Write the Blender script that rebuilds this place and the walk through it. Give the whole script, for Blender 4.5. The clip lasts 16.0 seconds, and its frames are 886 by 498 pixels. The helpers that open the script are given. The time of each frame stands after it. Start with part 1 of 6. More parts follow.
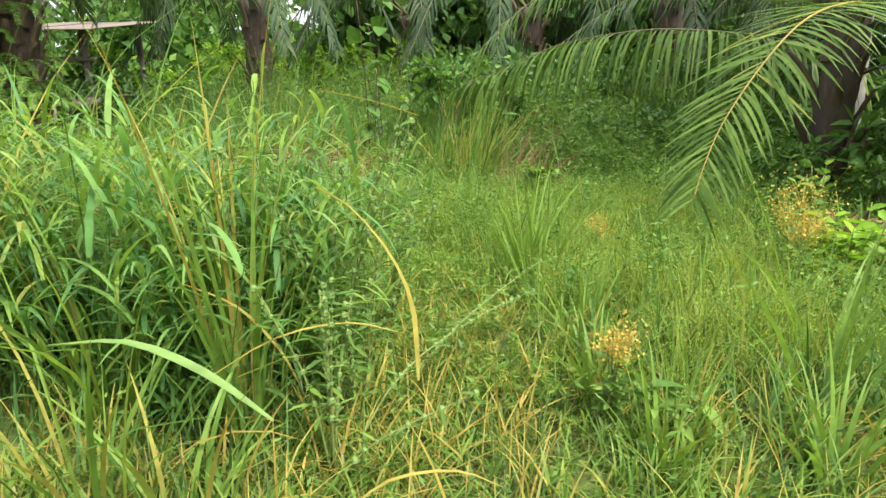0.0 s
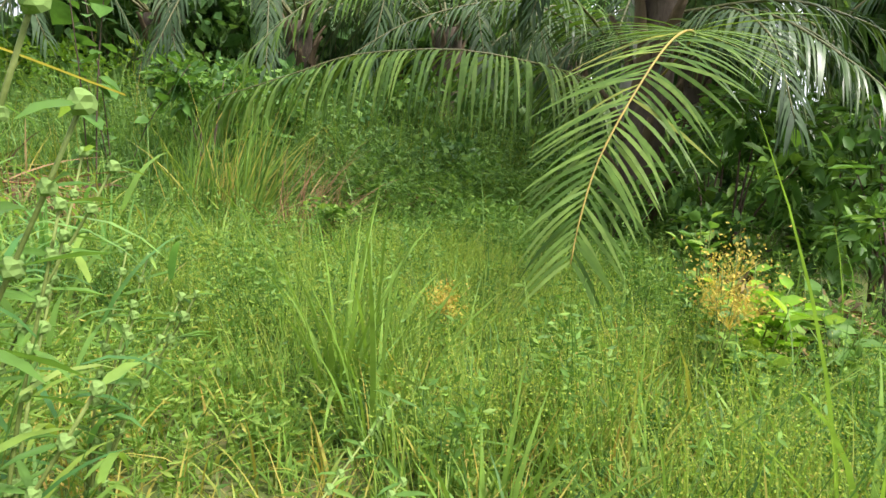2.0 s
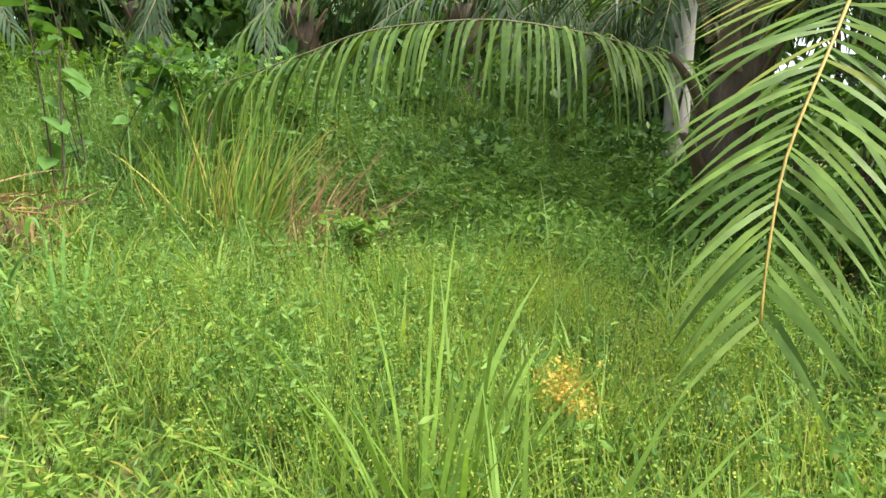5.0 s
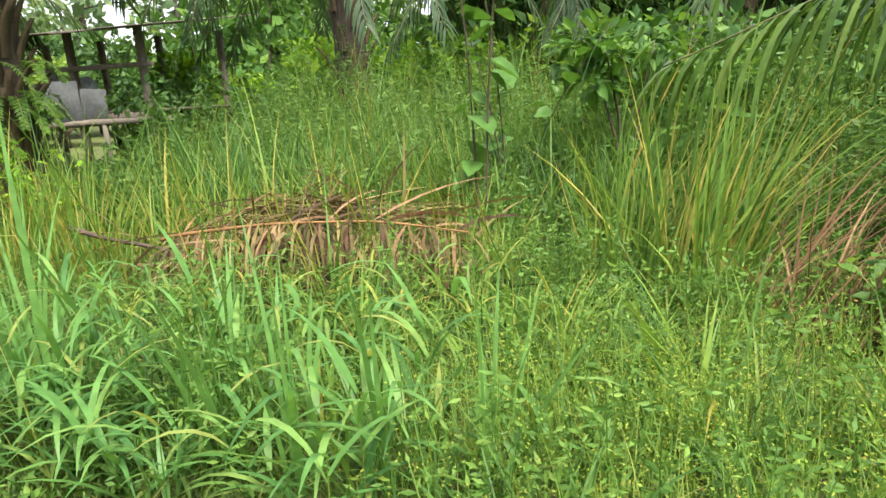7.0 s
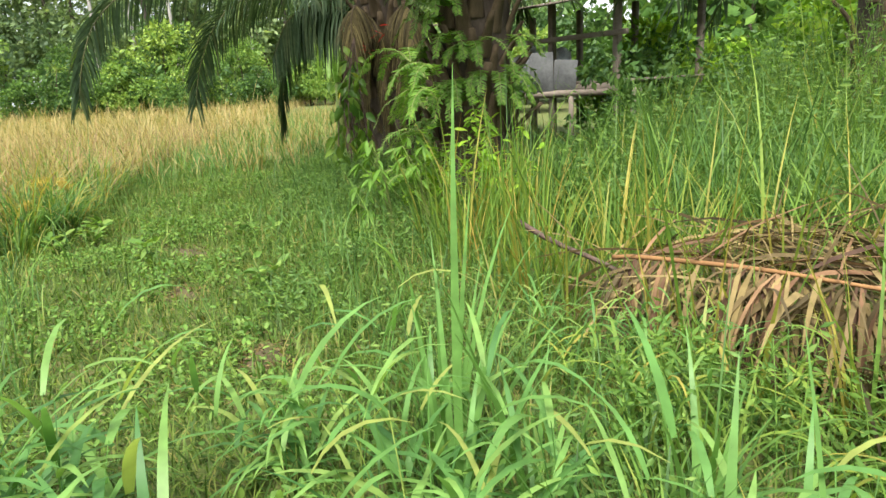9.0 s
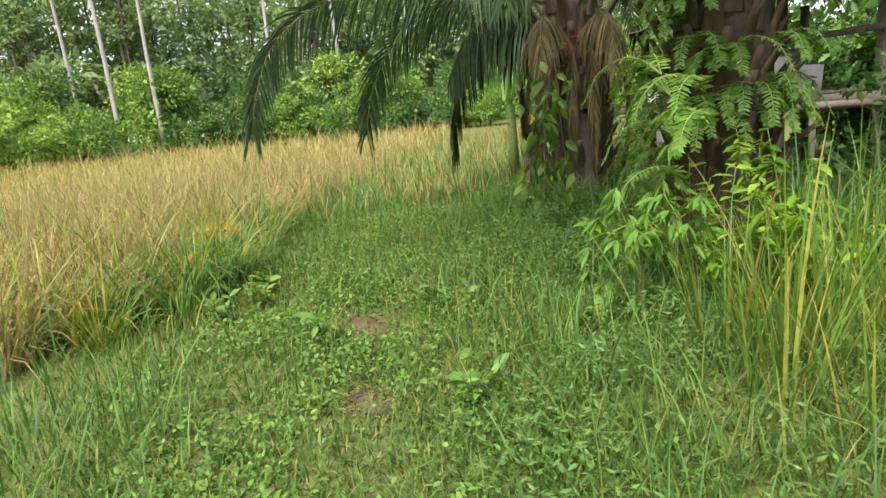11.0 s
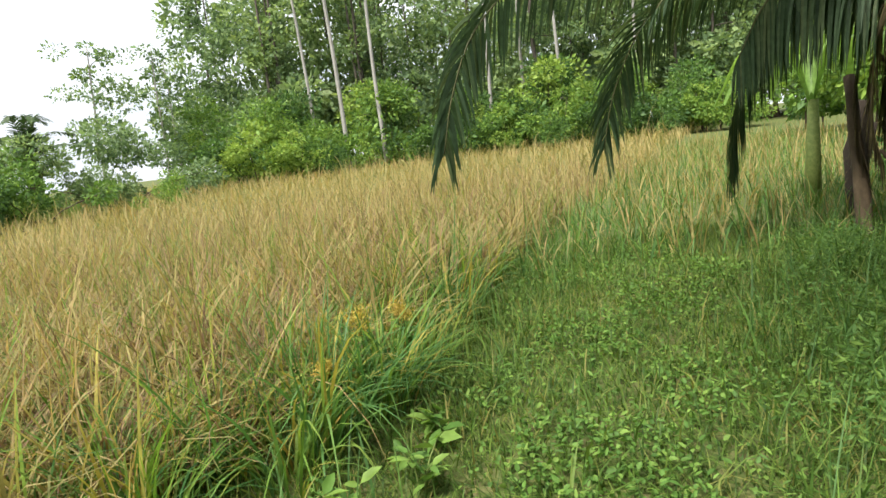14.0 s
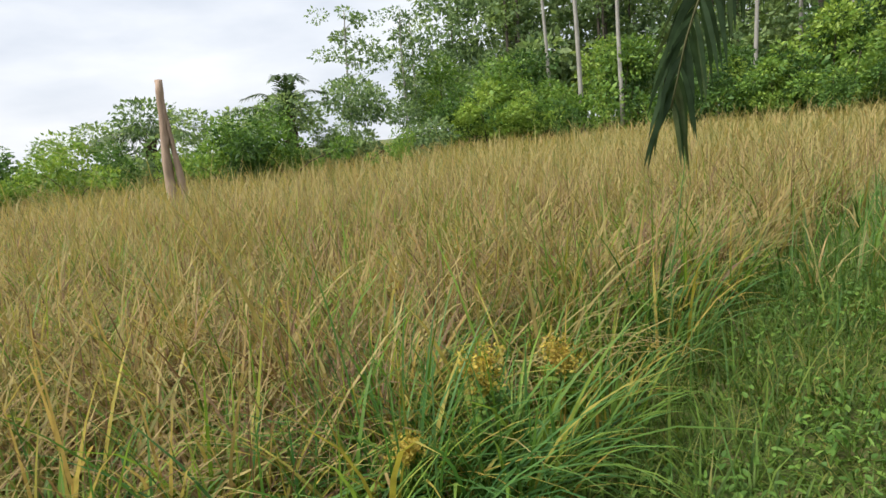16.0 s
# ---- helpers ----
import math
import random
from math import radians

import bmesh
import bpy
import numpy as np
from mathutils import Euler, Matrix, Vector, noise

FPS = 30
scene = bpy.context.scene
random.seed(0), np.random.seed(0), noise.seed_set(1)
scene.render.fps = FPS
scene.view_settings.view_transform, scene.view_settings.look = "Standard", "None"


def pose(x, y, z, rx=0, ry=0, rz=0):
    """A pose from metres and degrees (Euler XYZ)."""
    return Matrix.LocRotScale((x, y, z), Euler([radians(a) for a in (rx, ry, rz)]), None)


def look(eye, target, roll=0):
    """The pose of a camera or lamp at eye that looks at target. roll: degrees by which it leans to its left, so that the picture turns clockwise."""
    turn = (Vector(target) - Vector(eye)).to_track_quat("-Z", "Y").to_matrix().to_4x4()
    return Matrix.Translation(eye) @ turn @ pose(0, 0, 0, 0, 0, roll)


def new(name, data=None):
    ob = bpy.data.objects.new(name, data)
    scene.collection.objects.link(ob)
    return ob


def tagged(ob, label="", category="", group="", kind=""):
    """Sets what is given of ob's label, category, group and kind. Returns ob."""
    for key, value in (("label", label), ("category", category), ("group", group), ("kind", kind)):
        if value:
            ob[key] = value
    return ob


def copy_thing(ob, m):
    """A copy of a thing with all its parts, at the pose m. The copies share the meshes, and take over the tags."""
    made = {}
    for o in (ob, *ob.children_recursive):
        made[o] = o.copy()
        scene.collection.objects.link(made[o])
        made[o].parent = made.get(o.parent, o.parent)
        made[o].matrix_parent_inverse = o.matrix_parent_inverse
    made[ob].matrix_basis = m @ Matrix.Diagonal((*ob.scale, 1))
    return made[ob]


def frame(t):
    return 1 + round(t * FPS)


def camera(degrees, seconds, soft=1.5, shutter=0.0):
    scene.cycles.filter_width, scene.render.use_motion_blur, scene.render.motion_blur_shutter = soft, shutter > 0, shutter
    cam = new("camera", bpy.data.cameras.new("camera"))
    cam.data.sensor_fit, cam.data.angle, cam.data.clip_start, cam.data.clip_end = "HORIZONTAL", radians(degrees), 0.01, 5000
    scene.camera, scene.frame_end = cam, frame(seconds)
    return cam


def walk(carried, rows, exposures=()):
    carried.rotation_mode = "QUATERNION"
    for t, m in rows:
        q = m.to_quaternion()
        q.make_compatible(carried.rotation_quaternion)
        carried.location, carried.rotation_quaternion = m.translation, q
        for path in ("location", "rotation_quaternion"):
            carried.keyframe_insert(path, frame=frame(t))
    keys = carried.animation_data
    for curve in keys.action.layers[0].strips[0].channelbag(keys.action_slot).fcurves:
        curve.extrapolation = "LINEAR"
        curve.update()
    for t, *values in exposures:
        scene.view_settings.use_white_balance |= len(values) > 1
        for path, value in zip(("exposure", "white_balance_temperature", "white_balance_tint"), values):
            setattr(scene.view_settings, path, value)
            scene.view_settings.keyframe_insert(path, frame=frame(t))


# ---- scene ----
cam = camera(71.6, 16.0)
PATH = [
    (0, (0.16, 0.223, 1.418), (0.102, 2.157, 0.913), -0.4),
    (0.5, (0.236, 0.707, 1.335), (0.462, 2.635, 0.855), 1.3),
    (1, (0.319, 1.193, 1.381), (0.672, 3.106, 0.917), 2.4),
    (1.5, (0.191, 1.572, 1.346), (0.697, 3.461, 0.929), 3.4),
    (2, (0.097, 1.936, 1.296), (0.786, 3.772, 0.901), 3.7),
    (2.5, (0.235, 2.397, 1.171), (1.037, 4.183, 0.765), 3.8),
    (3, (0.26, 2.565, 1.285), (1.069, 4.347, 0.872), 3.9),
    (3.2, (0.245, 2.576, 1.301), (1.059, 4.354, 0.882), 3.9),
    (5.3, (0.168, 3.371, 1.281), (0.789, 5.224, 0.854), 1.0),
    (5.5, (0.19, 3.488, 1.292), (0.769, 5.357, 0.88), 0.7),
    (6, (0.101, 3.75, 1.347), (0.484, 5.662, 0.902), 0.0),
    (6.5, (-0.178, 4.303, 1.381), (-0.156, 6.249, 0.923), -1.6),
    (7, (-0.249, 4.714, 1.337), (-0.746, 6.588, 0.845), -3.0),
    (7.5, (-0.262, 5.062, 1.358), (-1.174, 6.755, 0.81), -2.9),
    (8, (-0.471, 5.242, 1.251), (-1.627, 6.784, 0.714), -0.7),
    (8.5, (-0.796, 5.42, 1.441), (-2.243, 6.706, 0.937), -2.4),
    (9, (-1.099, 5.604, 1.442), (-2.675, 6.72, 0.921), -3.3),
    (9.5, (-1.353, 5.773, 1.485), (-3.011, 6.759, 0.957), -3.7),
    (10, (-1.689, 5.82, 1.461), (-3.444, 6.642, 0.966), -4.5),
    (10.2, (-1.868, 5.831, 1.472), (-3.657, 6.593, 1.006), -4.1),
    (12.3, (-4.131, 6.101, 1.564), (-5.955, 6.802, 1.139), -6.3),
    (12.5, (-4.277, 6.183, 1.539), (-6.098, 6.886, 1.108), -6.3),
    (13, (-4.707, 6.323, 1.552), (-6.525, 7.032, 1.112), -6.2),
    (13.5, (-5.161, 6.363, 1.54), (-7.008, 6.995, 1.109), -6.4),
    (14, (-5.555, 6.395, 1.591), (-7.526, 6.462, 1.258), -7.0),
    (14.5, (-5.921, 6.396, 1.547), (-7.854, 6.011, 1.207), -5.8),
    (15, (-6.37, 6.421, 1.535), (-8.271, 5.912, 1.181), -5.7),
    (15.5, (-6.808, 6.562, 1.508), (-8.683, 5.963, 1.152), -5.6),
    (16, (-7.119, 6.602, 1.489), (-8.97, 5.94, 1.122), -5.8),
]
walk(cam, [(t, look(e, a, r)) for t, e, a, r in PATH], [(0, 1.28), (3, 1.32), (5.5, 1.5), (8, 1.3), (9.3, 1.36), (10, 1.3), (12.5, 1.16), (13.5, 1.15), (14, 1.0), (14.5, 0.52), (16, 0.54)])

# ---- light ----
world = bpy.data.worlds.new("overcast_sky")
scene.world = world
world.use_nodes = True
wn, wl = world.node_tree.nodes, world.node_tree.links
wn.clear()
w_out, w_bg = wn.new("ShaderNodeOutputWorld"), wn.new("ShaderNodeBackground")
w_sky = wn.new("ShaderNodeTexSky")
w_sky.sky_type, w_sky.sun_disc = "NISHITA", False
w_sky.sun_elevation, w_sky.sun_rotation = radians(58), radians(135)
w_sky.air_density, w_sky.dust_density = 1.0, 4.0
w_co, w_map = wn.new("ShaderNodeTexCoord"), wn.new("ShaderNodeMapping")
w_map.inputs["Scale"].default_value = (1.6, 1.6, 5.0)
w_noise = wn.new("ShaderNodeTexNoise")
w_noise.inputs["Scale"].default_value, w_noise.inputs["Detail"].default_value = 2.2, 7.0
w_ramp = wn.new("ShaderNodeValToRGB")
w_ramp.color_ramp.elements[0].position, w_ramp.color_ramp.elements[0].color = 0.3, (5.6, 6.0, 6.7, 1)
w_ramp.color_ramp.elements[1].position, w_ramp.color_ramp.elements[1].color = 0.72, (8.3, 8.4, 8.6, 1)
w_mix = wn.new("ShaderNodeMixRGB")
w_mix.inputs[0].default_value = 0.88
wl.new(w_co.outputs["Generated"], w_map.inputs["Vector"])
wl.new(w_map.outputs[0], w_noise.inputs["Vector"])
wl.new(w_noise.outputs["Fac"], w_ramp.inputs["Fac"])
wl.new(w_sky.outputs[0], w_mix.inputs[1])
wl.new(w_ramp.outputs[0], w_mix.inputs[2])
wl.new(w_mix.outputs[0], w_bg.inputs["Color"])
w_bg.inputs["Strength"].default_value = 0.1
wl.new(w_bg.outputs[0], w_out.inputs["Surface"])

sun = new("sun", bpy.data.lights.new("sun", "SUN"))
sun.data.energy, sun.data.angle, sun.data.color = 4.2, radians(20), (1.0, 0.96, 0.88)
sun.matrix_world = look((13, -13, 30), (0, 0, 0))

# ---- materials ----


def ramp_node(nt, stops, fac):
    r = nt.nodes.new("ShaderNodeValToRGB")
    e = r.color_ramp.elements
    while len(e) < len(stops):
        e.new(0.5)
    for k, (p, c) in enumerate(stops):
        e[k].position, e[k].color = p, (*c, 1)
    nt.links.new(fac, r.inputs["Fac"])
    return r.outputs["Color"]


def noise_node(nt, scale, detail=4.0, stretch=(1, 1, 1)):
    co, mp, nz = (nt.nodes.new("ShaderNode" + k) for k in ("TexCoord", "Mapping", "TexNoise"))
    mp.inputs["Scale"].default_value = stretch
    nz.inputs["Scale"].default_value, nz.inputs["Detail"].default_value = scale, detail
    nt.links.new(co.outputs["Object"], mp.inputs["Vector"])
    nt.links.new(mp.outputs[0], nz.inputs["Vector"])
    return nz.outputs["Fac"]


def leaf_mat(name, stops, rough=0.5, thin=0.4, patch=0.0, whole=False, spec=0.2, each=0.0):
    """Foliage: each blade or leaf takes its own tone; part of the light shines through it."""
    m = bpy.data.materials.new(name)
    m.use_nodes = True
    nt = m.node_tree
    bsdf = nt.nodes["Principled BSDF"]
    if whole:
        rnd = nt.nodes.new("ShaderNodeObjectInfo").outputs["Random"]
    else:
        rnd = nt.nodes.new("ShaderNodeNewGeometry").outputs["Random Per Island"]
    if each:
        blend = nt.nodes.new("ShaderNodeMixRGB")
        blend.inputs[0].default_value = each
        nt.links.new(rnd, blend.inputs[1])
        nt.links.new(nt.nodes.new("ShaderNodeObjectInfo").outputs["Random"], blend.inputs[2])
        rnd = blend.outputs[0]
    if patch:
        add = nt.nodes.new("ShaderNodeMath")
        add.operation, add.use_clamp = "MULTIPLY_ADD", True
        add.inputs[1].default_value = patch
        off = nt.nodes.new("ShaderNodeMath")
        off.operation = "SUBTRACT"
        nt.links.new(rnd, off.inputs[0])
        off.inputs[1].default_value = patch * 0.5
        nt.links.new(noise_node(nt, 0.8, 3), add.inputs[0])
        nt.links.new(off.outputs[0], add.inputs[2])
        rnd = add.outputs[0]
    base = ramp_node(nt, [(p, (0.92 * r, g, 0.66 * b)) for p, (r, g, b) in stops], rnd)
    fine = nt.nodes.new("ShaderNodeMixRGB")
    fine.blend_type = "MULTIPLY"
    fine.inputs[0].default_value = 1.0
    nt.links.new(base, fine.inputs[1])
    nt.links.new(ramp_node(nt, [(0.3, (0.72, 0.72, 0.7)), (0.7, (1.12, 1.12, 1.1))], noise_node(nt, 14, 4)), fine.inputs[2])
    nt.links.new(fine.outputs[0], bsdf.inputs["Base Color"])
    bsdf.inputs["Roughness"].default_value = rough
    bsdf.inputs["Specular IOR Level"].default_value = spec
    tr, mix = nt.nodes.new("ShaderNodeBsdfTranslucent"), nt.nodes.new("ShaderNodeMixShader")
    mix.inputs[0].default_value = thin
    warm = nt.nodes.new("ShaderNodeMixRGB")
    warm.blend_type = "MULTIPLY"
    warm.inputs[0].default_value = 1.0
    warm.inputs[2].default_value = (1.22, 1.2, 0.68, 1)
    nt.links.new(fine.outputs[0], warm.inputs[1])
    nt.links.new(warm.outputs[0], tr.inputs["Color"])
    nt.links.new(bsdf.outputs[0], mix.inputs[1])
    nt.links.new(tr.outputs[0], mix.inputs[2])
    nt.links.new(mix.outputs[0], nt.nodes["Material Output"].inputs["Surface"])
    return m


def solid_mat(name, stops, scale=8.0, rough=0.85, bump=0.4, stretch=(1, 1, 1), metal=0.0):
    """Bark, wood, soil, plastic, tin: two sizes of mottling and a fine relief."""
    m = bpy.data.materials.new(name)
    m.use_nodes = True
    nt = m.node_tree
    bsdf = nt.nodes["Principled BSDF"]
    big, small = noise_node(nt, scale, 6, stretch), noise_node(nt, scale * 6, 4, stretch)
    av = nt.nodes.new("ShaderNodeMath")
    av.operation = "MULTIPLY_ADD"
    av.inputs[1].default_value = 0.35
    nt.links.new(small, av.inputs[0])
    half = nt.nodes.new("ShaderNodeMath")
    half.operation = "MULTIPLY"
    half.inputs[1].default_value = 0.65
    nt.links.new(big, half.inputs[0])
    nt.links.new(half.outputs[0], av.inputs[2])
    nt.links.new(ramp_node(nt, stops, av.outputs[0]), bsdf.inputs["Base Color"])
    bsdf.inputs["Roughness"].default_value, bsdf.inputs["Metallic"].default_value = rough, metal
    bsdf.inputs["Specular IOR Level"].default_value = 0.25
    b = nt.nodes.new("ShaderNodeBump")
    b.inputs["Strength"].default_value, b.inputs["Distance"].default_value = bump, 0.03
    nt.links.new(av.outputs[0], b.inputs["Height"])
    nt.links.new(b.outputs[0], bsdf.inputs["Normal"])
    return m


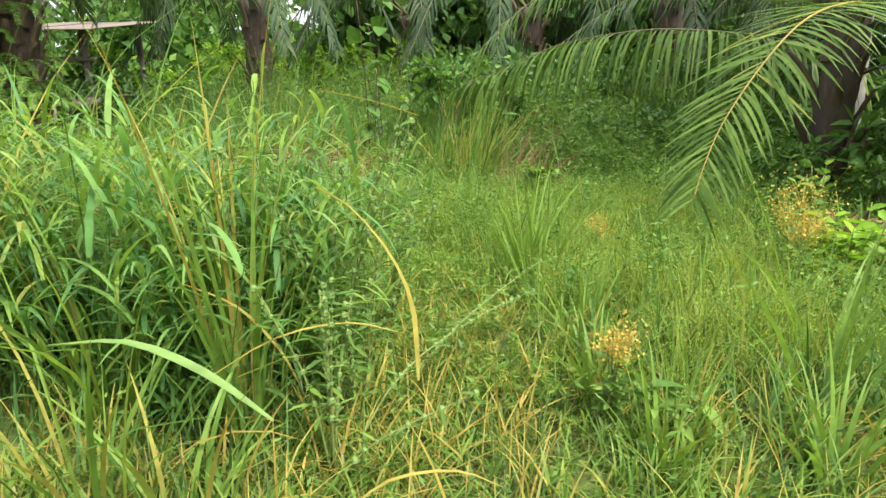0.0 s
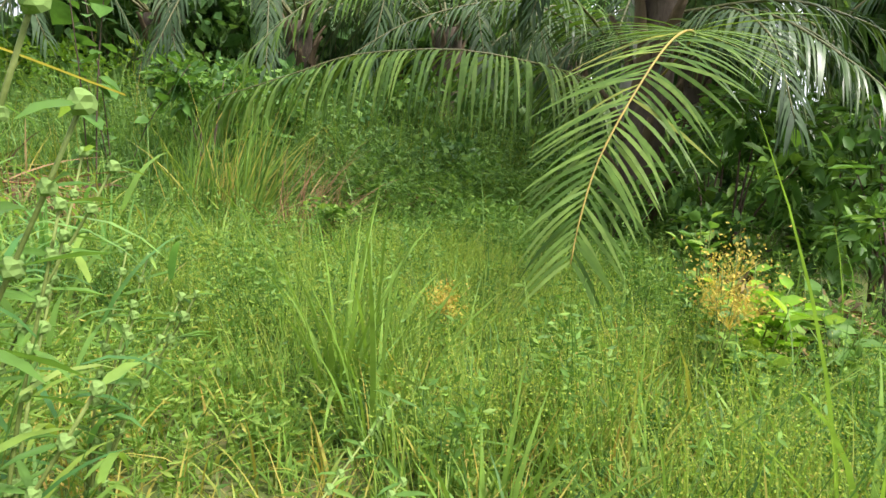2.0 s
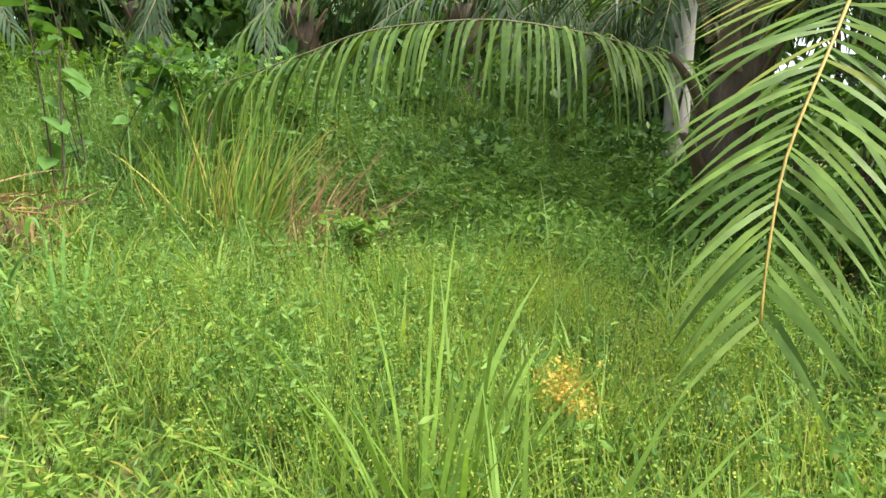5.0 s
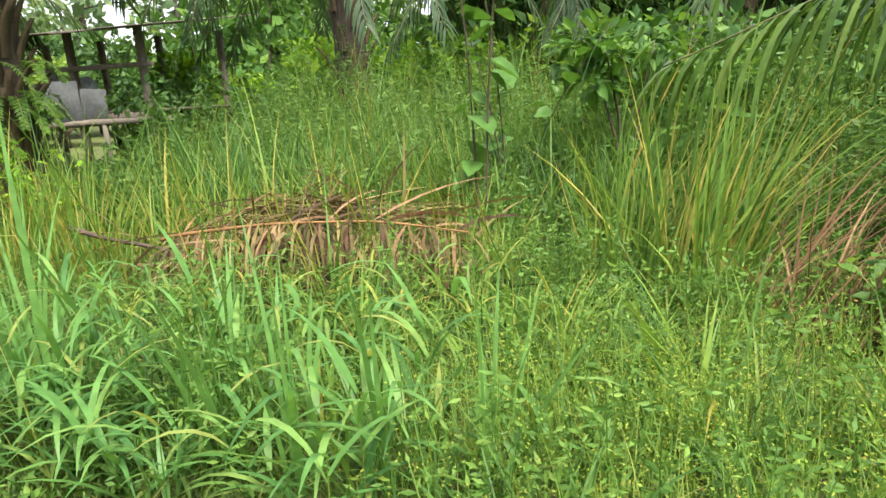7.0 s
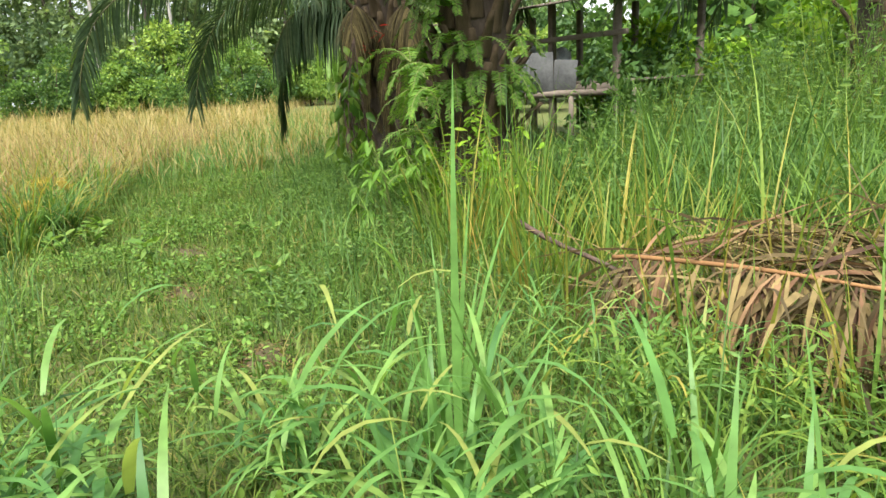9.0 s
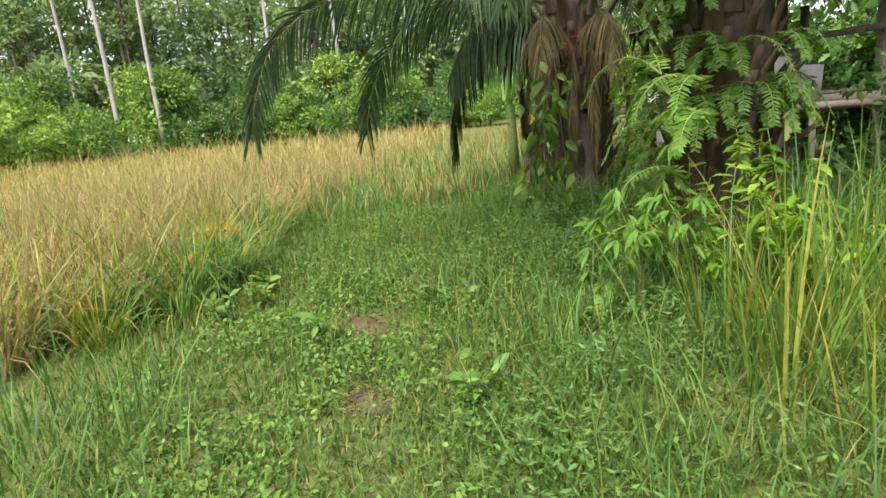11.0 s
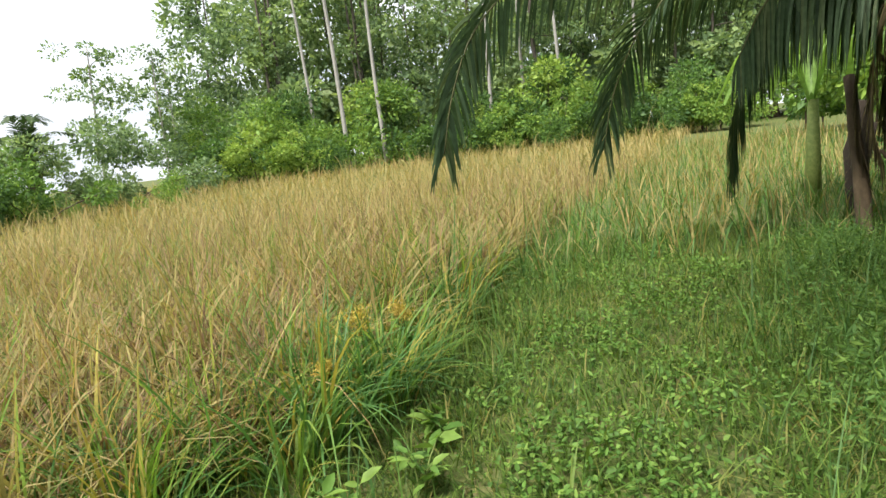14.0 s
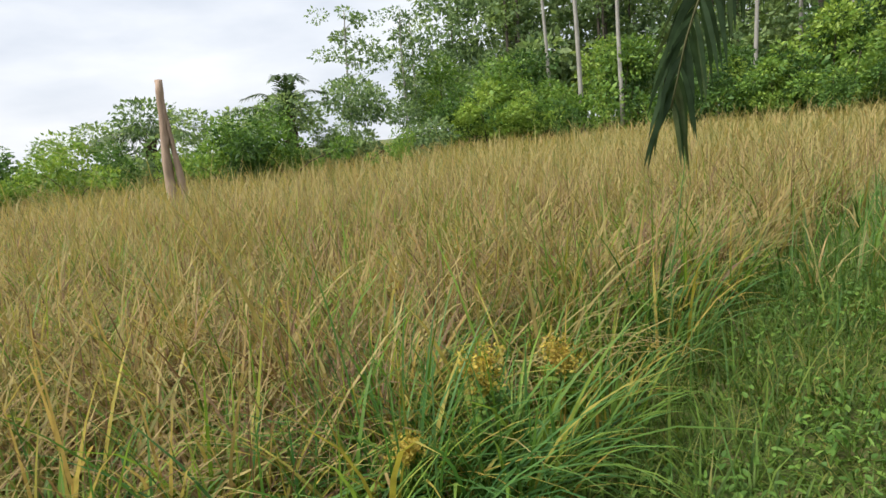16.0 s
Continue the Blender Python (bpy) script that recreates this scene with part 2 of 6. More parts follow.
M = {
    "soil": solid_mat("soil", [(0.36, (0.045, 0.065, 0.015)), (0.5, (0.09, 0.115, 0.03)), (0.62, (0.13, 0.115, 0.05))], 5.0, 0.95, 0.8),
    "bare": solid_mat("bare_soil", [(0.3, (0.045, 0.034, 0.018)), (0.7, (0.105, 0.08, 0.042))], 6, 0.95, 0.9),
    "lawn": leaf_mat("lawn_grass", [(0.0, (0.045, 0.085, 0.028)), (0.45, (0.10, 0.165, 0.045)), (0.8, (0.17, 0.235, 0.07)), (0.97, (0.27, 0.235, 0.11))], 0.55, 0.4, 0.5),
    "fine": leaf_mat("feathery_grass", [(0.0, (0.10, 0.19, 0.06)), (0.4, (0.22, 0.34, 0.09)), (0.75, (0.30, 0.39, 0.13)), (1.0, (0.40, 0.41, 0.15))], 0.6, 0.45, 0.7),
    "broad": leaf_mat("broad_grass", [(0.0, (0.075, 0.18, 0.085)), (0.5, (0.14, 0.28, 0.11)), (0.9, (0.23, 0.36, 0.14)), (1.0, (0.36, 0.34, 0.14))], 0.4, 0.45),
    "tall": leaf_mat("tall_grass", [(0.0, (0.075, 0.15, 0.04)), (0.55, (0.175, 0.28, 0.075)), (0.85, (0.27, 0.34, 0.09)), (1.0, (0.38, 0.28, 0.10))], 0.5, 0.42),
    "damp": leaf_mat("damp_weeds", [(0.0, (0.08, 0.15, 0.06)), (0.6, (0.14, 0.24, 0.09)), (1.0, (0.22, 0.32, 0.11))], 0.5, 0.4, 0.4),
    # Darker, bluer than tall_grass: hazy shade behind the dead fronds put into colour.
    "meadow": leaf_mat("meadow_blades", [(0.0, (0.06, 0.125, 0.05)), (0.6, (0.115, 0.215, 0.08)), (0.95, (0.19, 0.29, 0.09)), (1.0, (0.3, 0.27, 0.12))], 0.5, 0.42, 0.4),
    "straw": leaf_mat("straw_blades", [(0.0, (0.34, 0.29, 0.10)), (0.5, (0.42, 0.34, 0.12)), (1.0, (0.42, 0.27, 0.10))], 0.6, 0.35),
    "rice": leaf_mat("field_grass", [(0.0, (0.17, 0.18, 0.08)), (0.25, (0.30, 0.24, 0.15)), (0.6, (0.45, 0.35, 0.22)), (1.0, (0.44, 0.28, 0.20))], 0.6, 0.4, 0.5),
    "ricestem": leaf_mat("field_stems", [(0.0, (0.16, 0.09, 0.09)), (0.5, (0.28, 0.165, 0.16)), (1.0, (0.38, 0.27, 0.2))], 0.7, 0.3),
    "ricegreen": leaf_mat("field_green_blades", [(0.0, (0.055, 0.14, 0.06)), (0.6, (0.125, 0.24, 0.10)), (1.0, (0.25, 0.31, 0.09))], 0.45, 0.42),
    "weed": leaf_mat("weed_leaves", [(0.0, (0.08, 0.16, 0.05)), (0.6, (0.15, 0.26, 0.08)), (1.0, (0.24, 0.34, 0.11))], 0.5, 0.4),
    "lush": leaf_mat("lush_yellow_grass", [(0.0, (0.12, 0.22, 0.06)), (0.5, (0.195, 0.305, 0.085)), (0.9, (0.29, 0.37, 0.11)), (1.0, (0.42, 0.33, 0.11))], 0.45, 0.45),
    "panicle": leaf_mat("grass_panicles", [(0.0, (0.23, 0.34, 0.07)), (0.6, (0.34, 0.41, 0.10)), (0.9, (0.43, 0.43, 0.12)), (1.0, (0.42, 0.29, 0.12))], 0.65, 0.45),
    "burr": leaf_mat("burr_heads", [(0.0, (0.13, 0.21, 0.09)), (1.0, (0.22, 0.31, 0.14))], 0.8, 0.25),
    "bloom": leaf_mat("ochre_bloom", [(0.0, (0.46, 0.34, 0.12)), (0.6, (0.60, 0.44, 0.15)), (1.0, (0.46, 0.27, 0.11))], 0.8, 0.35),
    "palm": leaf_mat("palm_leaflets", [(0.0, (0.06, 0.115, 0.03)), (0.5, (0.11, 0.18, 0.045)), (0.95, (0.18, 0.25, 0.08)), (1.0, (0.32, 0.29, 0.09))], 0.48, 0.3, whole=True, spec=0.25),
    # Two darker copies of palm_leaflets: shade and grey leaf sheen put into the colour.
    "palmshade": leaf_mat("palm_leaflets_shaded", [(0.0, (0.03, 0.062, 0.026)), (0.6, (0.055, 0.10, 0.035)), (1.0, (0.10, 0.15, 0.05))], 0.4, 0.25, spec=0.5),
    "palmshadegrey": leaf_mat("palm_leaflets_shaded_grey", [(0.0, (0.04, 0.065, 0.05)), (0.7, (0.07, 0.11, 0.08)), (1.0, (0.12, 0.14, 0.10))], 0.55, 0.34, spec=0.15),
    "rachis": solid_mat("frond_rachis", [(0.3, (0.20, 0.16, 0.04)), (0.7, (0.36, 0.26, 0.065))], 10, 0.5, 0.2),
    "rachisdark": solid_mat("frond_rachis_dark", [(0.3, (0.05, 0.06, 0.025)), (0.7, (0.13, 0.12, 0.05))], 10, 0.5, 0.2),
    "dead": leaf_mat("dead_leaflets", [(0.0, (0.08, 0.045, 0.05)), (0.5, (0.20, 0.105, 0.09)), (1.0, (0.33, 0.19, 0.16))], 0.85, 0.15, whole=True, spec=0.1),
    "deadj": leaf_mat("dead_litter", [(0.0, (0.06, 0.045, 0.04)), (0.5, (0.17, 0.115, 0.085)), (1.0, (0.34, 0.24, 0.16))], 0.85, 0.15, spec=0.1),
    "rust": leaf_mat("rust_grass", [(0.0, (0.13, 0.065, 0.06)), (0.6, (0.25, 0.13, 0.11)), (1.0, (0.36, 0.23, 0.18))], 0.8, 0.2, spec=0.1),
    "deadrachis": solid_mat("dead_rachis", [(0.3, (0.17, 0.085, 0.035)), (0.7, (0.30, 0.16, 0.065))], 9, 0.7, 0.3),
    "palmbark": solid_mat("palm_bark", [(0.25, (0.03, 0.024, 0.018)), (0.55, (0.075, 0.058, 0.044)), (0.8, (0.16, 0.125, 0.10))], 5, 0.95, 0.9, (1, 1, 0.4)),
    "boot": solid_mat("frond_stub", [(0.25, (0.04, 0.03, 0.018)), (0.55, (0.10, 0.072, 0.042)), (0.8, (0.21, 0.16, 0.10))], 6, 0.9, 0.7, (1, 1, 0.3)),
    "skirt": leaf_mat("dead_skirt", [(0.0, (0.045, 0.035, 0.03)), (0.5, (0.10, 0.075, 0.055)), (1.0, (0.20, 0.15, 0.10))], 0.85, 0.15, spec=0.1),
    "fern": leaf_mat("fern_leaflets", [(0.0, (0.075, 0.155, 0.035)), (0.6, (0.135, 0.25, 0.055)), (1.0, (0.21, 0.33, 0.075))], 0.5, 0.42),
    "vine": leaf_mat("vine_leaves", [(0.0, (0.06, 0.13, 0.03)), (0.6, (0.13, 0.22, 0.05)), (0.93, (0.20, 0.29, 0.07)), (1.0, (0.46, 0.36, 0.05))], 0.4, 0.35, whole=True),
    "shrub": leaf_mat("shrub_leaves", [(0.0, (0.05, 0.11, 0.035)), (0.6, (0.095, 0.19, 0.055)), (1.0, (0.16, 0.26, 0.07))], 0.45, 0.35),
    "bright": leaf_mat("bright_shrub_leaves", [(0.0, (0.12, 0.24, 0.03)), (0.6, (0.22, 0.38, 0.05)), (1.0, (0.34, 0.46, 0.07))], 0.5, 0.45),
    "under": leaf_mat("understory_leaves", [(0.0, (0.05, 0.11, 0.05)), (0.6, (0.10, 0.19, 0.075)), (1.0, (0.18, 0.28, 0.10))], 0.45, 0.3),
    # Paler, bluish greens: the haze of distance is put into the leaf colour.
    "forest": leaf_mat("hazed_forest_leaves", [(0.15, (0.10, 0.15, 0.12)), (0.5, (0.21, 0.29, 0.21)), (0.85, (0.36, 0.43, 0.28))], 0.5, 0.45, each=0.45),
    "edge": leaf_mat("forest_edge_leaves", [(0.18, (0.05, 0.10, 0.05)), (0.42, (0.12, 0.21, 0.075)), (0.62, (0.20, 0.31, 0.09)), (0.85, (0.34, 0.42, 0.13))], 0.5, 0.35, 0.0, each=0.6),
    "pale": solid_mat("pale_bark", [(0.3, (0.22, 0.205, 0.185)), (0.7, (0.42, 0.40, 0.37))], 3, 0.8, 0.3, (1, 1, 0.3)),
    "bark": solid_mat("dark_bark", [(0.3, (0.05, 0.042, 0.035)), (0.7, (0.14, 0.12, 0.095))], 4, 0.9, 0.6, (1, 1, 0.3)),
    "stem": solid_mat("green_stem", [(0.3, (0.09, 0.13, 0.03)), (0.7, (0.2, 0.24, 0.07))], 20, 0.6, 0.2),
    "twig": solid_mat("brown_twig", [(0.3, (0.05, 0.035, 0.03)), (0.7, (0.12, 0.08, 0.06))], 20, 0.8, 0.3),
    "deadwood": solid_mat("weathered_wood", [(0.3, (0.22, 0.15, 0.11)), (0.7, (0.42, 0.32, 0.25))], 3, 0.9, 0.7, (1, 1, 0.15)),
    "plank": solid_mat("grey_plank", [(0.3, (0.10, 0.08, 0.065)), (0.7, (0.24, 0.20, 0.165))], 5, 0.9, 0.5, (0.3, 1, 1)),
    "tin": solid_mat("grey_tin", [(0.3, (0.06, 0.062, 0.064)), (0.7, (0.14, 0.145, 0.145))], 4, 0.75, 0.3),
    "white": solid_mat("white_paint", [(0.3, (0.55, 0.54, 0.52)), (0.7, (0.78, 0.77, 0.74))], 6, 0.6, 0.2),
    "black": solid_mat("dark_print", [(0.3, (0.03, 0.03, 0.035)), (0.7, (0.06, 0.06, 0.07))], 6, 0.6, 0.1),
    "redpaint": solid_mat("red_edge", [(0.3, (0.40, 0.05, 0.04)), (0.7, (0.55, 0.10, 0.07))], 6, 0.6, 0.1),
    "yellow": solid_mat("yellow_sack", [(0.3, (0.50, 0.48, 0.08)), (0.7, (0.66, 0.62, 0.14))], 6, 0.6, 0.3),
    "sack": solid_mat("grey_sack", [(0.3, (0.30, 0.32, 0.37)), (0.7, (0.52, 0.54, 0.58))], 5, 0.6, 0.4),
    "teal": solid_mat("teal_plastic", [(0.3, (0.02, 0.25, 0.18)), (0.7, (0.04, 0.36, 0.27))], 6, 0.4, 0.1),
    "redleaf": leaf_mat("red_bract", [(0.0, (0.40, 0.02, 0.03)), (1.0, (0.60, 0.05, 0.07))], 0.5, 0.3),
    "banana": leaf_mat("banana_leaf", [(0.0, (0.18, 0.30, 0.10)), (1.0, (0.28, 0.42, 0.16))], 0.4, 0.45),
}

# ---- geometry helpers ----
rng = np.random.default_rng(7)
Z = np.array([0.0, 0.0, 1.0])


def ground(x, y):
    """Height of the ground: nearly level, rising gently far out in the field."""
    x, y = np.asarray(x, float), np.asarray(y, float)
    bumps = 0.025 * np.sin(1.7 * x + 0.6 * y) * np.cos(1.3 * y - 0.4 * x) + 0.015 * np.sin(3.1 * x - 2.3 * y)
    far = np.hypot(x + 6, y - 6.5)
    return bumps + 0.012 * np.maximum(0, far - 20)


def unit(v):
    return v / np.maximum(np.linalg.norm(v, axis=-1, keepdims=True), 1e-9)


def mesh_from(name, verts, faces, smooth=False):
    verts, faces = np.asarray(verts, np.float32), np.asarray(faces, np.int32)
    me = bpy.data.meshes.new(name)
    n, k = faces.shape
    me.vertices.add(len(verts))
    me.vertices.foreach_set("co", verts.ravel())
    me.loops.add(n * k)
    me.loops.foreach_set("vertex_index", faces.ravel())
    me.polygons.add(n)
    me.polygons.foreach_set("loop_start", np.arange(0, n * k, k, dtype=np.int32))
    if smooth:
        me.polygons.foreach_set("use_smooth", np.ones(n, bool))
    me.update(calc_edges=True)
    return me


def piece(name, vf, material, parent=None, label="", smooth=False):
    """One mesh object, under its parent if it has one."""
    ob = new(name, mesh_from(name, *vf, smooth))
    ob.data.materials.append(M[material])
    ob.parent = parent
    if label:
        tagged(ob, label)
    return ob


def thing(name, label, category, group="", kind="", at=(0, 0, 0)):
    ob = new(name)
    ob.empty_display_size = 0.1
    ob.location = at
    return tagged(ob, label, category, group, kind)


def stuff(name, vf, material, label, category):
    return tagged(piece(name, vf, material), label, category, "", "stuff")


def merge(parts):
    vs, fs, n = [], [], 0
    for v, f in parts:
        vs.append(v)
        fs.append(f + n)
        n += len(v)
    return np.concatenate(vs), np.concatenate(fs)


PROFILE = {"blade": lambda s: np.minimum(1, 0.55 + 2 * s) * (1 - s ** 2.2) + 0.04, "leaflet": lambda s: np.minimum(1, 0.35 + 3 * s) * (1 - s ** 3) + 0.05,
           "strip": lambda s: 1 - 0.5 * s}


def ribbons(base, azim, length, width, tilt, bend, segs=4, profile="blade", twist=0.0):
    """Blades of grass: each starts at base, leans by tilt from the vertical and curves over by bend (radians)."""
    n = len(base)
    s = np.linspace(0, 1, segs + 1)
    th = tilt[:, None] + bend[:, None] * (s[None, :-1] + 0.5 / segs)
    step = (length / segs)[:, None]
    out = np.concatenate([np.zeros((n, 1)), np.cumsum(np.sin(th) * step, 1)], 1)
    up = np.concatenate([np.zeros((n, 1)), np.cumsum(np.cos(th) * step, 1)], 1)
    d = np.stack([np.cos(azim), np.sin(azim)], 1)
    c = np.empty((n, segs + 1, 3))
    c[..., :2] = base[:, None, :2] + d[:, None, :] * out[..., None]
    c[..., 2] = base[:, 2:3] + up
    w = width[:, None] * PROFILE[profile](s)[None] * 0.5
    tw = twist * s[None, :] + rng.uniform(-0.6, 0.6, (n, 1)) * (twist != 0)
    side = np.stack([-np.sin(azim[:, None] + tw), np.cos(azim[:, None] + tw), 0 * tw], -1)
    v = np.stack([c - side * w[..., None], c + side * w[..., None]], 2).reshape(-1, 3)
    i = (np.arange(n) * (segs + 1) * 2)[:, None] + np.arange(segs) * 2
    f = np.stack([i, i + 1, i + 3, i + 2], -1).reshape(-1, 4)
    return v, f


def drape(base, heading, length, width, fall, across, segs=4, profile="leaflet"):
    """Ribbons that set off along heading and are drawn down by their weight; across is the way of their width."""
    n = len(base)
    c = np.empty((n, segs + 1, 3))
    c[:, 0], d = base, unit(heading)
    for k in range(segs):
        d = unit(d - Z * (np.asarray(fall).reshape(-1, 1) / segs))
        c[:, k + 1] = c[:, k] + d * (length / segs)[:, None]
    s = np.linspace(0, 1, segs + 1)
    w = (width[:, None] * PROFILE[profile](s)[None] * 0.5)[..., None] * unit(across)[:, None, :]
    v = np.stack([c - w, c + w], 2).reshape(-1, 3)
    i = (np.arange(n) * (segs + 1) * 2)[:, None] + np.arange(segs) * 2
    return v, np.stack([i, i + 1, i + 3, i + 2], -1).reshape(-1, 4)


def leaves(base, heading, length, width, fold=0.25, normal=None):
    """Broad leaves, folded along the midrib: eight corners, six faces of four corners."""
    n = len(base)
    d = unit(heading)
    if normal is None:
        normal = np.tile(Z, (n, 1)) + rng.normal(0, 0.35, (n, 3))
    side = unit(np.cross(d, normal))
    nn = np.cross(side, d)
    L, W = length[:, None], width[:, None] * 0.5
    mid = [base, base + d * L * 0.33 - nn * W * fold * 0.6, base + d * L * 0.68 - nn * W * fold * 0.8 - Z * L * 0.03, base + d * L - Z * L * 0.1]
    lf = [base + d * L * 0.3 + side * W + nn * W * fold, base + d * L * 0.66 + side * W * 0.8 + nn * W * fold * 0.7]
    rt = [base + d * L * 0.3 - side * W + nn * W * fold, base + d * L * 0.66 - side * W * 0.8 + nn * W * fold * 0.7]
    v = np.stack(mid + lf + rt, 1).reshape(-1, 3)
    t = np.array([[0, 4, 1], [1, 4, 5], [1, 5, 2], [2, 5, 3], [0, 1, 6], [1, 7, 6], [1, 2, 7], [2, 3, 7]])
    f = (np.arange(n) * 8)[:, None, None] + t[None]
    return v, f.reshape(-1, 3)


def flakes(base, heading, length, width):
    """Far leaves: one bent lozenge of two triangles each."""
    n = len(base)
    d = unit(heading)
    side = unit(np.cross(d, rng.normal(0, 1, (n, 3))))
    up = np.cross(side, d)
    L, W = length[:, None], width[:, None] * 0.5
    v = np.stack([base, base + d * L * 0.45 + side * W + up * W * 0.3, base + d * L, base + d * L * 0.45 - side * W + up * W * 0.3], 1).reshape(-1, 3)
    i = np.arange(n) * 4
    return v, np.concatenate([np.stack([i, i + 1, i + 2], 1), np.stack([i, i + 2, i + 3], 1)])


def tube(points, radii, sides=6, lump=0.0):
    """A tapered round stem through the points."""
    p = np.asarray(points, float)
    r = np.asarray(radii, float)
    t = unit(np.gradient(p, axis=0))
    ref = np.where(np.abs(t[:, 2:3]) > 0.9, np.array([[1.0, 0, 0]]), Z[None])
    a = unit(np.cross(t, ref))
    b = np.cross(t, a)
    ang = np.linspace(0, 2 * np.pi, sides, endpoint=False)
    rr = r[:, None] * (1 + lump * rng.normal(0, 1, (len(p), sides)))
    v = p[:, None] + rr[..., None] * (a[:, None] * np.cos(ang)[None, :, None] + b[:, None] * np.sin(ang)[None, :, None])
    k = len(p)
    i, j = np.meshgrid(np.arange(k - 1), np.arange(sides), indexing="ij")
    q = np.stack([i * sides + j, i * sides + (j + 1) % sides, (i + 1) * sides + (j + 1) % sides, (i + 1) * sides + j], -1).reshape(-1, 4)
    v = v.reshape(-1, 3)
    cap = len(v)
    v = np.concatenate([v, p[:1], p[-1:]])
    jj = np.arange(sides)
    lo = np.stack([np.full(sides, cap), (jj + 1) % sides, jj, jj], 1)[:, :4]
    top = (k - 1) * sides
    hi = np.stack([np.full(sides, cap + 1), top + jj, top + (jj + 1) % sides, top + (jj + 1) % sides], 1)
    tri = np.concatenate([q[:, [0, 1, 2]], q[:, [0, 2, 3]], lo[:, :3], hi[:, :3]])
    return v, tri


def smooth_path(points, n):
    """A smooth line of n points through the given ones."""
    p = np.asarray(points, float)
    p = np.concatenate([2 * p[:1] - p[1:2], p, 2 * p[-1:] - p[-2:-1]])
    u = np.linspace(0, len(p) - 3 - 1e-6, n)
    k = u.astype(int)
    t = (u - k)[:, None]
    a, b, c, d = p[k], p[k + 1], p[k + 2], p[k + 3]
    return 0.5 * (2 * b + (c - a) * t + (2 * a - 5 * b + 4 * c - d) * t ** 2 + (3 * b - 3 * c + d - a) * t ** 3)


def box(size, at=(0, 0, 0), turn=None, bevel=0.0):
    """A block with slightly softened edges, as vertices and triangles."""
    bm = bmesh.new()
    bmesh.ops.create_cube(bm, size=1)
    bmesh.ops.scale(bm, vec=size, verts=bm.verts)
    if bevel:
        bmesh.ops.bevel(bm, geom=bm.edges, offset=bevel, segments=1, affect="EDGES")
    bmesh.ops.triangulate(bm, faces=bm.faces)
    if turn is not None:
        bmesh.ops.transform(bm, matrix=turn, verts=bm.verts)
    bm.verts.index_update()
    v = np.array([x.co[:] for x in bm.verts]) + np.asarray(at, float)
    f = np.array([[w.index for w in x.verts] for x in bm.faces])
    bm.free()
    return v, f


def scatter(n, x0, x1, y0, y1, keep=None):
    p = np.stack([rng.uniform(x0, x1, n), rng.uniform(y0, y1, n)], 1)
    if keep is not None:
        p = p[rng.random(n) < keep(p[:, 0], p[:, 1])]
    return np.column_stack([p, ground(p[:, 0], p[:, 1]) - 0.01])


def blades_at(base, length, width, tilt, bend, segs=4, spread=0.3, twist=0.0, azim=None):
    """Grass on the given spots; each measure is (mean, share by which it varies)."""
    n = len(base)
    ln = length * np.exp(rng.normal(0, spread, n))
    az = rng.uniform(0, 2 * np.pi, n) if azim is None else azim
    return ribbons(base, az, ln, width * np.exp(rng.normal(0, 0.25, n)), np.abs(rng.normal(0, tilt, n)), np.abs(rng.normal(bend, bend * 0.5, n)), segs, "blade", twist)


def to_line(x, y, line):
    """Distance from a line of points on the plan."""
    q = np.stack([x, y], -1)
    best = np.full(np.shape(x), 1e9)
    for a, b in zip(line[:-1], line[1:]):
        a, b = np.array(a, float), np.array(b, float)
        k = np.clip(((q - a) @ (b - a)) / ((b - a) @ (b - a)), 0, 1)
        best = np.minimum(best, np.linalg.norm(q - a - k[..., None] * (b - a), axis=-1))
    return best


def wave(x, y, s=1.0, o=0.0):
    """Soft patches between 0 and 1."""
    return 0.5 + 0.25 * np.sin(s * 1.9 * x + 1.3 * s * y + o) + 0.25 * np.sin(-1.1 * s * x + s * 2.3 * y + 2.1 * o + 1)


TRAIL = [(0.2, -4), (0.25, 2.5), (0.1, 3.7), (-0.26, 5.0), (-0.8, 5.4), (-1.7, 5.8), (-4.2, 6.15), (-7.2, 6.6), (-10.5, 8.2), (-14, 10.5), (-24, 16)]
FIELD_EDGE = [(-3, -30), (-5.0, 1.0), (-7.3, 4.1), (-8.5, 5.0), (-9.0, 5.6), (-9.8, 5.85), (-10.3, 6.15), (-11.2, 6.35), (-12.1, 7.05), (-13.4, 7.5), (-42, 23)]


def in_field(x, y):
    """1 inside the field of tall dry grass, 0 outside."""
    hit = np.zeros(np.shape(x), bool)
    ring = FIELD_EDGE + [(-90, 50), (-90, -60), (-3, -60)]
    for (xa, ya), (xb, yb) in zip(ring, ring[1:] + ring[:1]):
        cross = (ya > y) != (yb > y)
        hit ^= cross & (x < (xb - xa) * (y - ya) / (yb - ya + 1e-12) + xa)
    return hit.astype(float)

# ---- ground ----
gx = np.concatenate([[-2500, -600, -200, -120], np.linspace(-80, -17, 40), np.linspace(-16, 8, 61), np.linspace(9, 30, 15), [60, 120, 200, 600, 2500]])
gy = np.concatenate([[-2500, -600, -200, -120], np.linspace(-60, -1, 40), np.linspace(0, 15, 39), np.linspace(16, 50, 24), [80, 120, 200, 600, 2500]])
GX, GY = np.meshgrid(gx, gy, indexing="ij")
gz = np.where(np.hypot(GX, GY) < 150, ground(GX, GY), 1.5)
gi, gj = np.meshgrid(np.arange(len(gx) - 1), np.arange(len(gy) - 1), indexing="ij")
gk = gi * len(gy) + gj
